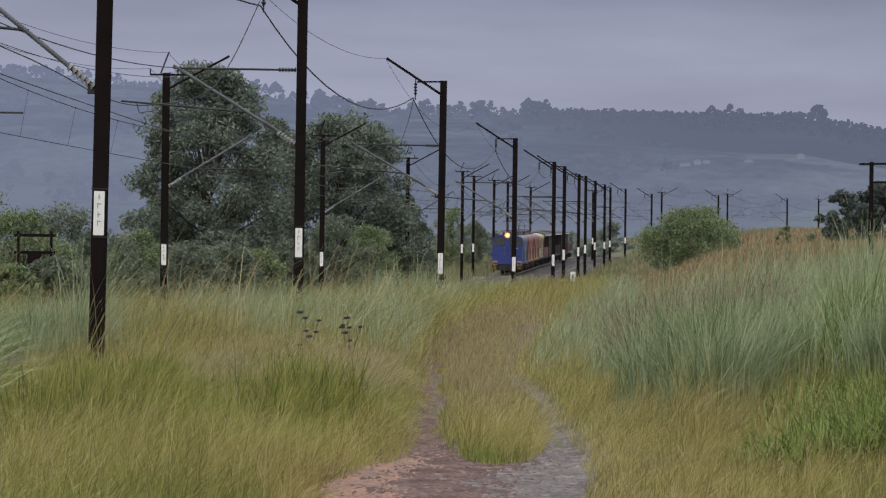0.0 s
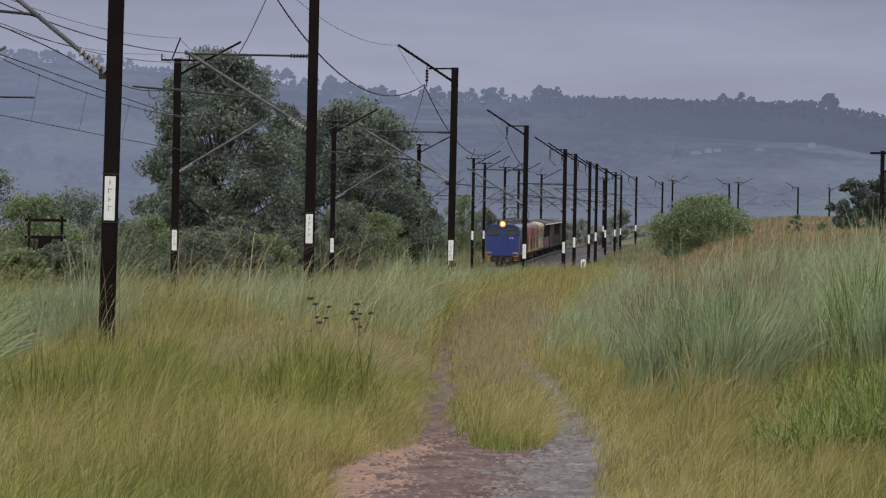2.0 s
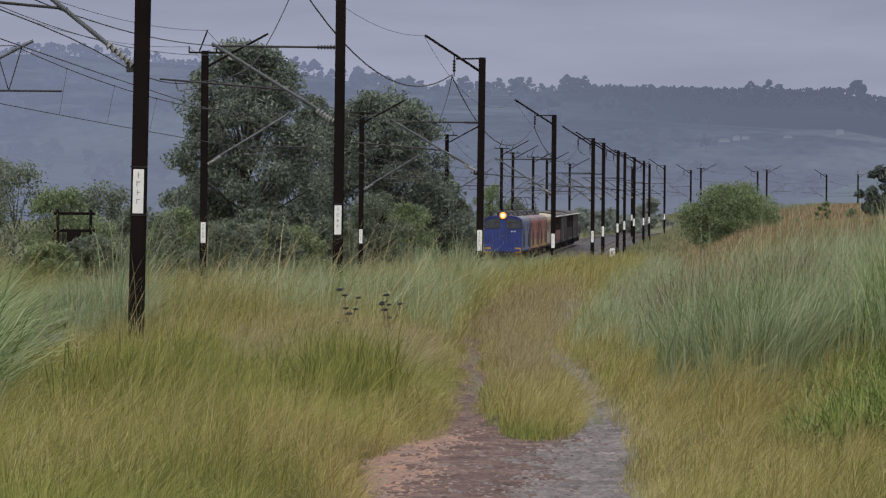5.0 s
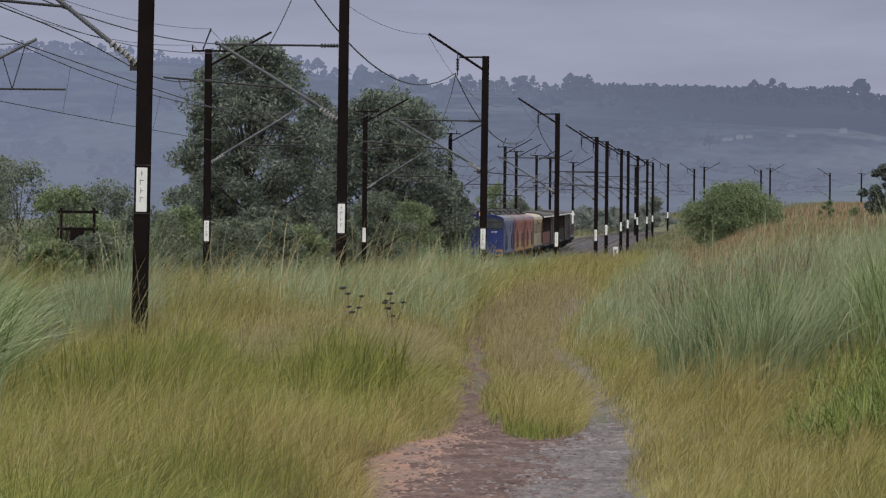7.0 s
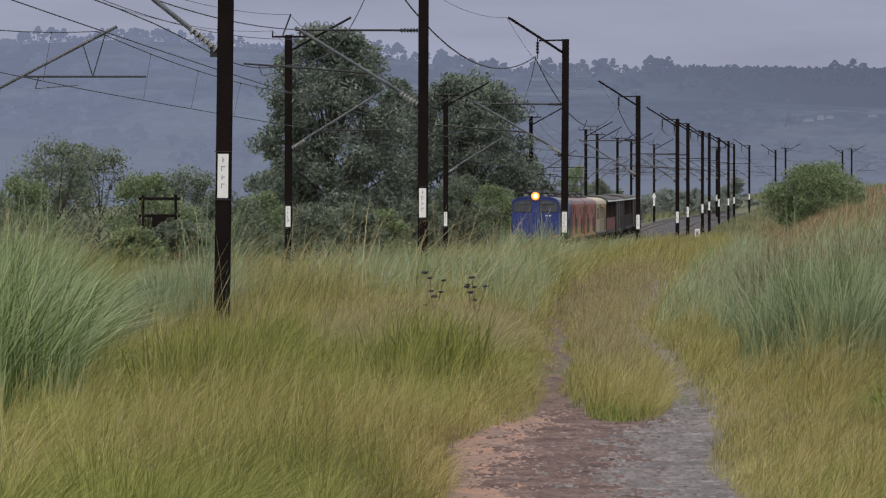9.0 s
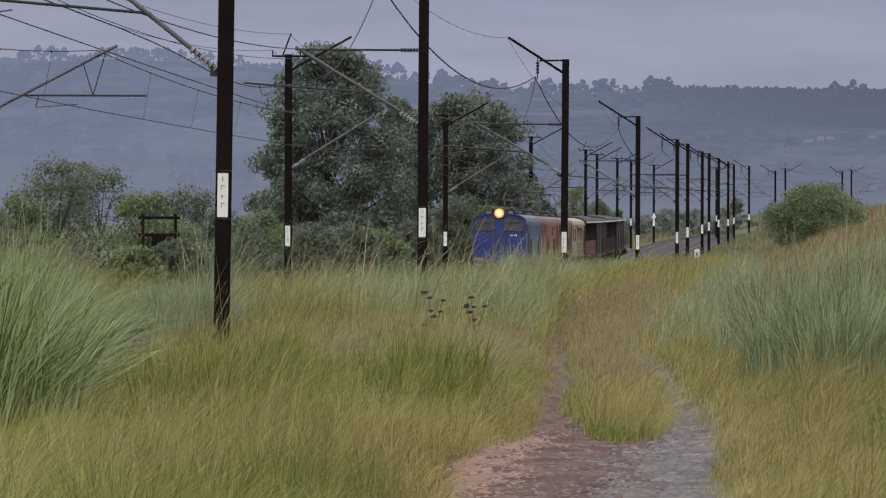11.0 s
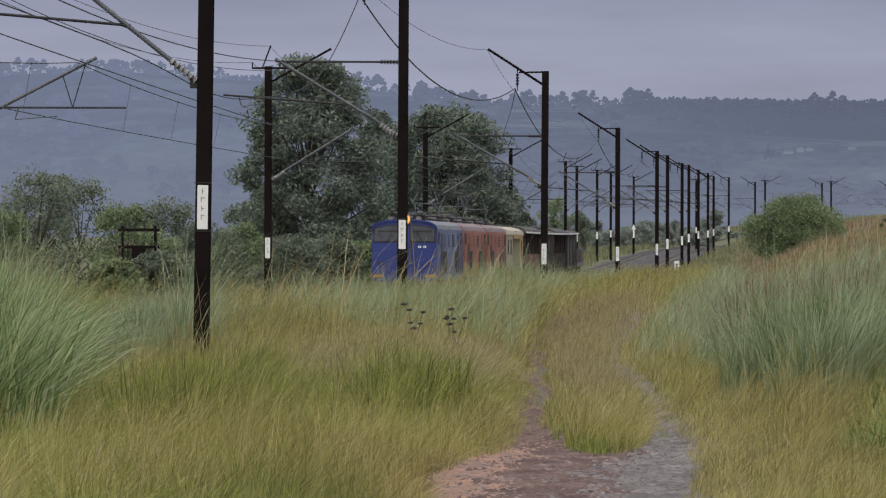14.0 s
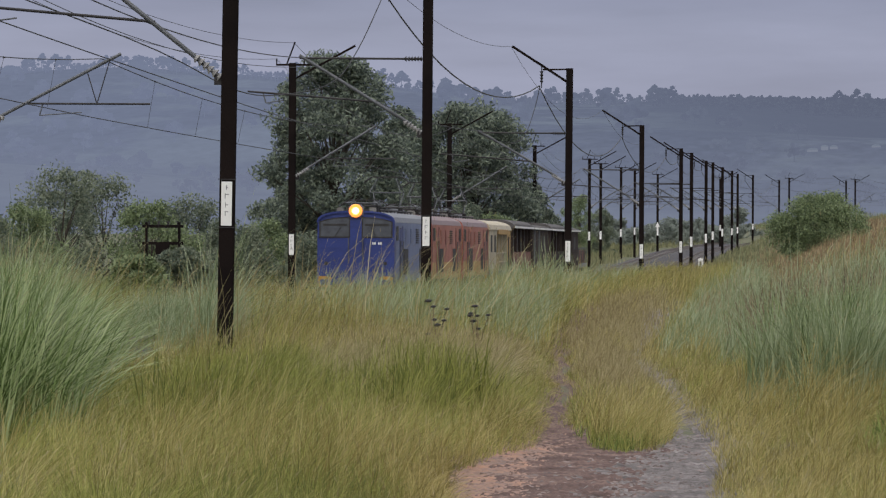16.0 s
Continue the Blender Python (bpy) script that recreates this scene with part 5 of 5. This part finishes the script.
    # thin cover of the far verge
    n = 130000
    x, y = in_view(rng, n, 240, 880, 1.0, -0.06, 0.12)
    keep = (mast_x(y) - x < 0.6) | (mast_x(y) - x > 10.5)
    x, y = x[keep], y[keep]
    dry = x - mast_x(y) > 2.0 + 7.0 * rng.random(len(x))
    blades("verge_grass", "rough green verge grass along the far line", M_VERGE, x[~dry], y[~dry], rng, 0.5 + 0.5 * rng.random((~dry).sum()), 0.07, 0.6, 0.4, 0.9)
    blades("dry_field_grass", "dry brown grass over the far bank", M_STALK, x[dry], y[dry], rng, 0.5 + 0.5 * rng.random(dry.sum()), 0.07, 0.6, 0.4, 0.9)
    # short green turf of the middle strip
    n = 12000
    y = 43.0 + 40 * rng.random(n) ** 1.7 + 1.6 * rng.random(n)
    x = road_x(y) + np.clip(rng.normal(0, 0.26, n), -0.52, 0.52)
    ok = y > 43.4 + 13 * (x - road_x(y)) ** 2
    x, y = x[ok], y[ok]
    half = rng.random(len(x)) < 0.45
    for sel, mat in ((half, M_HERB), (~half, M_OLIVE)):
        blades("middle_turf", "short green turf between the wheel tracks", mat, x[sel], y[sel], rng, 0.08 + 0.22 * rng.random(sel.sum()) ** 1.5, 0.006, 0.7, 0.3, 1.4)


SWAYING = []


def tussock(x, y, n, h, width, mat, seed, label):
    """A clump of long blades that leans and sways as one."""
    rng = np.random.default_rng(seed)
    cx, cy = np.clip(rng.normal(0, width / 3, n), -width, width), rng.normal(0, width / 3, n)
    hh = h * (0.55 + 0.45 * rng.random(n))
    ob = blades("grass_tussock", label, mat, cx + x, cy + y, rng, hh, 0.006 + 0.011 * rng.random(n) ** 2, 0.5, 0.45, 1.2, 0.1, M_PLUME, fine=True, tuft=(cx / width, cy / width, 0.4 + 0.8 * rng.normal(0, 0.35, n)), fountain=0.25)
    z = float(ground_z(x, y))
    ob.data.transform(Matrix.Translation((-x, -y, -z)))
    ob.matrix_basis = pose(x, y, z)
    tagged(ob, label, "grass tussock", "swaying tussocks", "stuff")
    SWAYING.append((ob, x, y, z, seed))


def build_tussocks():
    rng = np.random.default_rng(77)
    for k in range(52):
        d = 39 + 40 * rng.random()
        a = np.interp(d, [40, 46, 60, 75, 82], [-0.129, -0.1235, -0.1170, -0.1105, -0.108]) - 0.026 * rng.random()
        tussock(a * d, d, 560, 1.8 + 0.55 * rng.random(), 0.8, M_TALLGREEN if k % 5 else M_BLUEGREEN, 200 + k, "tall blue-green grass tussock bending in the wind")
    for k in range(10):
        d = 81 + 11 * rng.random()
        a = -0.0985 + 0.016 * rng.random()
        tussock(a * d, d, 800, 1.8 + 0.3 * rng.random(), 0.6, M_BLUEGREEN, 260 + k, "dense blue-green grass tussock beside the mast")
    for k in range(16):
        d = 58 + 24 * rng.random()
        a = 0.043 + 0.032 * rng.random()
        tussock(a * d, d, 240, 1.85 + 0.4 * rng.random(), 0.7, M_DARKSTALK, 340 + k, "dry brown grass tussock on the bank")
    for k in range(20):
        d = 52 + 24 * rng.random()
        a = 0.049 + 0.056 * rng.random()
        tussock(a * d, d, 520, 1.6 + 0.45 * rng.random(), 0.7, M_TALLGREEN if k % 5 == 0 else M_BLUEGREEN, 140 + k, "tall blue-green grass tussock bending in the wind")
    for k in range(10):
        d = 44 + 22 * rng.random()
        a = -0.085 + 0.06 * rng.random()
        tussock(a * d, d, 420, 0.95 + 0.25 * rng.random(), 0.9, M_OLIVE, 170 + k, "olive field grass tussock bending in the wind")


def dried_weed(x, y, seed):
    """Branched dry weed with dark seed heads."""
    rng = np.random.default_rng(seed)
    w = thing("dried_weed", "dry weed with dark seed heads above the grass", "weed", "dried weeds", at=pose(x, y, float(ground_z(x, y))))
    stem = B()
    rod(stem, (0, 0, -0.05), (0.05, 0, 0.75), 0.010, 0.006, 5)
    for k in range(7):
        a, hgt = rng.random() * 6.28, 0.65 + 0.6 * rng.random()
        tip = (0.05 + 0.16 * math.cos(a), 0.1 * math.sin(a), hgt)
        rod(stem, (0.03, 0, 0.3 + 0.3 * rng.random()), tip, 0.006, 0.004, 5)
        hd = B()
        bmesh.ops.create_icosphere(hd, subdivisions=1, radius=0.034 + 0.018 * rng.random(), matrix=Matrix.Translation(tip) @ Matrix.Diagonal((1.4, 1, 0.6, 1)))
        part("seed_head", hd, M_DARK, w, "dark seed head")
    part("stem", stem, M_DARKSTALK, w)


def leaf_cloud(rng, centres, radii, n, size, flat=0.75):
    """Bent leaf sprays scattered in lumps; returns verts and quads."""
    pick = rng.integers(0, len(centres), n)
    c, r = centres[pick], radii[pick]
    d = rng.normal(size=(n, 3))
    d /= np.linalg.norm(d, axis=1)[:, None]
    p = c + d * (r * (0.35 + 0.75 * rng.random(n)))[:, None] * np.array([1, 1, flat])
    a = rng.normal(size=(n, 3)) + d * 0.4
    a /= np.linalg.norm(a, axis=1)[:, None]
    b = np.cross(a, rng.normal(size=(n, 3)))
    b /= np.linalg.norm(b, axis=1)[:, None]
    s = (size * (0.6 + 0.8 * rng.random(n)))[:, None]
    nrm = np.cross(a, b)
    V = np.stack([p - a * s, p + b * s * 0.4 + nrm * s * 0.15, p + a * s, p - b * s * 0.4 + nrm * s * 0.15], 1)
    return V.reshape(-1, 3), np.arange(4 * n)


def tree(name, label, category, x, y, height, width, mat, seed, lumps=26, leaves=5000, size=0.28, trunk=True, low=0.12, group=""):
    """Tapered trunk with limbs into a crown of many leaf sprays."""
    rng = np.random.default_rng(seed)
    z = float(ground_z(x, y))
    t = thing(name, label, category, group, at=pose(x, y, z))
    C, R = [], []
    for k in range(lumps):
        f = low + (0.96 - low) * ((k + rng.random()) / lumps) ** 0.9
        bell = math.sin((0.16 + 0.84 * min(1, f)) * math.pi) ** 0.55
        a = rng.random() * 6.283
        rr = width / 2 * bell * math.sqrt(0.12 + 0.7 * rng.random())
        r = width * ((0.055 if trunk else 0.085) + 0.075 * rng.random())
        C.append((math.cos(a) * rr, math.sin(a) * rr, f * height - r * 0.4))
        R.append(r)
    C, R = np.array(C), np.array(R)
    bm = B()
    top = height * 0.7
    r0 = max(0.04, height * 0.016)
    if trunk:
        rod(bm, (0, 0, -0.3), (0.1, 0, top * 0.5), r0, r0 * 0.7)
        rod(bm, (0.1, 0, top * 0.5), (0, 0.1, top), r0 * 0.7, r0 * 0.3)
    for k in range(0, lumps, 2):
        h0 = min(top, max(0.1, C[k][2] * 0.55))
        rod(bm, (0.05, 0, h0), C[k], r0 * 0.35, r0 * 0.08, sides=5)
    part("trunk", bm, M_BARK, t)
    V, L = leaf_cloud(rng, C, R, leaves, size)
    cr = new("crown", np_mesh("crown", V, np.full(leaves, 4), L, [mat]))
    cr.parent = t
    return t


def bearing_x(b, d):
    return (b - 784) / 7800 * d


def build_trees():
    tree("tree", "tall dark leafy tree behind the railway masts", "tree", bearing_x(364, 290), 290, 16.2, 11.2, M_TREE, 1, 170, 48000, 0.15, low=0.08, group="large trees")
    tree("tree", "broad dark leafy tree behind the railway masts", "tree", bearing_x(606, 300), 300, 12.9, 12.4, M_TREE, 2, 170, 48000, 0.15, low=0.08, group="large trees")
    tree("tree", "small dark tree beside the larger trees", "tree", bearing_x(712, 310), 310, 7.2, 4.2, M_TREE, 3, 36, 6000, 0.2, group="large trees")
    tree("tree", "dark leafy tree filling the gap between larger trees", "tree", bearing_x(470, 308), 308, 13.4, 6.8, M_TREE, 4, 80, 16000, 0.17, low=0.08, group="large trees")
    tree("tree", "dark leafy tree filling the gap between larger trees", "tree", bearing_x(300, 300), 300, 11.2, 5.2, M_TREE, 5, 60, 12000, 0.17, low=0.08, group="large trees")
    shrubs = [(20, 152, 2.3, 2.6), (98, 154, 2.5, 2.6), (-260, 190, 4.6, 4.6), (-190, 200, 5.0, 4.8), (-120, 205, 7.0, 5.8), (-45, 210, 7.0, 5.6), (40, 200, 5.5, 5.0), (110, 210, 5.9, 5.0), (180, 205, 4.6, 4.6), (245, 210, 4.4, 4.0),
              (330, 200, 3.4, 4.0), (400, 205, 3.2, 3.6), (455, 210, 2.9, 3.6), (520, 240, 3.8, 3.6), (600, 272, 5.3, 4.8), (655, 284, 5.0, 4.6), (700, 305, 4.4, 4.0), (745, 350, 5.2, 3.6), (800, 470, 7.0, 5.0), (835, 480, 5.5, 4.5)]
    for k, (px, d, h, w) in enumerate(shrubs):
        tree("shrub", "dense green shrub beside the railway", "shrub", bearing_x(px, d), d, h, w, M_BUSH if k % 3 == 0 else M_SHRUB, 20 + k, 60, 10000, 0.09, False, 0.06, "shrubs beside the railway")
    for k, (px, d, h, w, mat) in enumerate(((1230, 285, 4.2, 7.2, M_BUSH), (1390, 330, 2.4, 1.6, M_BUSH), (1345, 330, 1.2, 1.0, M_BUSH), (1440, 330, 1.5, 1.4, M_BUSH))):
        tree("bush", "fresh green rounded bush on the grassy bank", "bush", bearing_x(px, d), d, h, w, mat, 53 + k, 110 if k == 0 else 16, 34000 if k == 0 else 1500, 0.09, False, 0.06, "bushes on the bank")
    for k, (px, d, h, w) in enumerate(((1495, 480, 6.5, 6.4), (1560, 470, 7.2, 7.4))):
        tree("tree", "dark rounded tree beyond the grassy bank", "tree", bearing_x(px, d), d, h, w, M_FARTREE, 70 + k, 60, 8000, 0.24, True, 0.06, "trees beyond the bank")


def build_far_bushes():
    """Low bushes between the far masts, distance haze painted into their leaf colour."""
    rng = np.random.default_rng(91)
    for k in range(14):
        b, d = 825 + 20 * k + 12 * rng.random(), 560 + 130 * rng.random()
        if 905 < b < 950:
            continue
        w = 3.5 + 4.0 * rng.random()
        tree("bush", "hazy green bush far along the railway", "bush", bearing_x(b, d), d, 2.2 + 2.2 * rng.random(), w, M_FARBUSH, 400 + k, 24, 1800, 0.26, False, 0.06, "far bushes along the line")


def wooden_pole():
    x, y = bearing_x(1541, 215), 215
    z = float(ground_z(x, y))
    p = thing("utility_pole", "dark wooden pole with cross arms on the bank", "utility pole", at=pose(x, y, z - 0.2))
    h = 2.5 + (455 + 9 - 286) / 7800 * 215 - z + 0.2
    part("pole", rod(B(), (0, 0, -0.5), (0, 0, h), 0.12, 0.1), M_POST, p)
    part("cross_arm", beam(B(), (-0.6, 0, h - 0.12), (1.6, 0, h - 0.05), 0.1, 0.1), M_POST, p)
    part("cross_arm", beam(B(), (0, 0, h - 1.0), (1.6, 0, h - 0.95), 0.08, 0.1), M_POST, p)
    part("cross_arm", beam(B(), (0, 0, h - 2.05), (1.6, 0, h - 2.0), 0.06, 0.08), M_POST, p)
    part("pole", rod(B(), (1.5, 0, -0.5), (1.5, 0, h), 0.12, 0.1), M_POST, p)
    part("stay", beam(B(), (0.1, 0, h - 3.5), (1.5, 0, h - 0.8), 0.06, 0.08), M_POST, p)


def equipment_frame():
    """Timber frame with insulators among the shrubs."""
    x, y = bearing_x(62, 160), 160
    z = float(ground_z(x, y))
    e = thing("equipment_frame", "dark timber equipment frame with insulators beside the track", "frame", at=pose(x, y, z))
    top = 3.25 - z
    for sx in (-0.6, 0.6):
        part("post", beam(B(), (sx, 0, -0.4), (sx, 0, top), 0.1, 0.1), M_POST, e)
    for k in (0.0, 0.62):
        part("cross_bar", beam(B(), (-0.75, 0, top - 0.15 - k), (0.75, 0, top - 0.15 - k), 0.09, 0.11), M_POST, e)
    for q in (-0.5, -0.15, 0.2, 0.55):
        part("insulator", insulator(B(), (q, 0, top - 0.2), (q, 0, top + 0.05), 0.06, 3), M_TUBE, e)
    part("box", box(B(), (-0.25, -0.15, top - 1.4), (0.25, 0.15, top - 0.78), 0.02), M_POST, e)


def marker_post():
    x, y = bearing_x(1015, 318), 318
    z = float(ground_z(x, y))
    e = thing("marker_post", "short white concrete marker post beside the track", "marker post", at=pose(x, y, z))
    part("post", box(B(), (-0.18, -0.1, -0.3), (0.18, 0.1, 1.5), 0.03), M_WHITE, e)
    part("panel", box(B(), (-0.1, -0.106, 1.0), (0.06, -0.1005, 1.28)), M_MARK, e)


def arrow_sign():
    x, y, z = 10.3, 519.6, 1.75
    e = thing("track_sign", "white triangular sign on the mast post", "sign", at=pose(x, y, z))
    part("triangle", prism(B(), [(-0.28, 2.9), (0.28, 2.9), (0.0, 3.5)], -0.05, -0.01), M_WHITE, e)
    part("stem", box(B(), (-0.11, -0.05, 1.9), (0.11, -0.01, 2.9)), M_WHITE, e)


build_grass()
build_tussocks()
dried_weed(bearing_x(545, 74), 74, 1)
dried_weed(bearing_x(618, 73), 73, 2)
build_trees()
build_far_bushes()
wooden_pole()
equipment_frame()
marker_post()
arrow_sign()
motions()
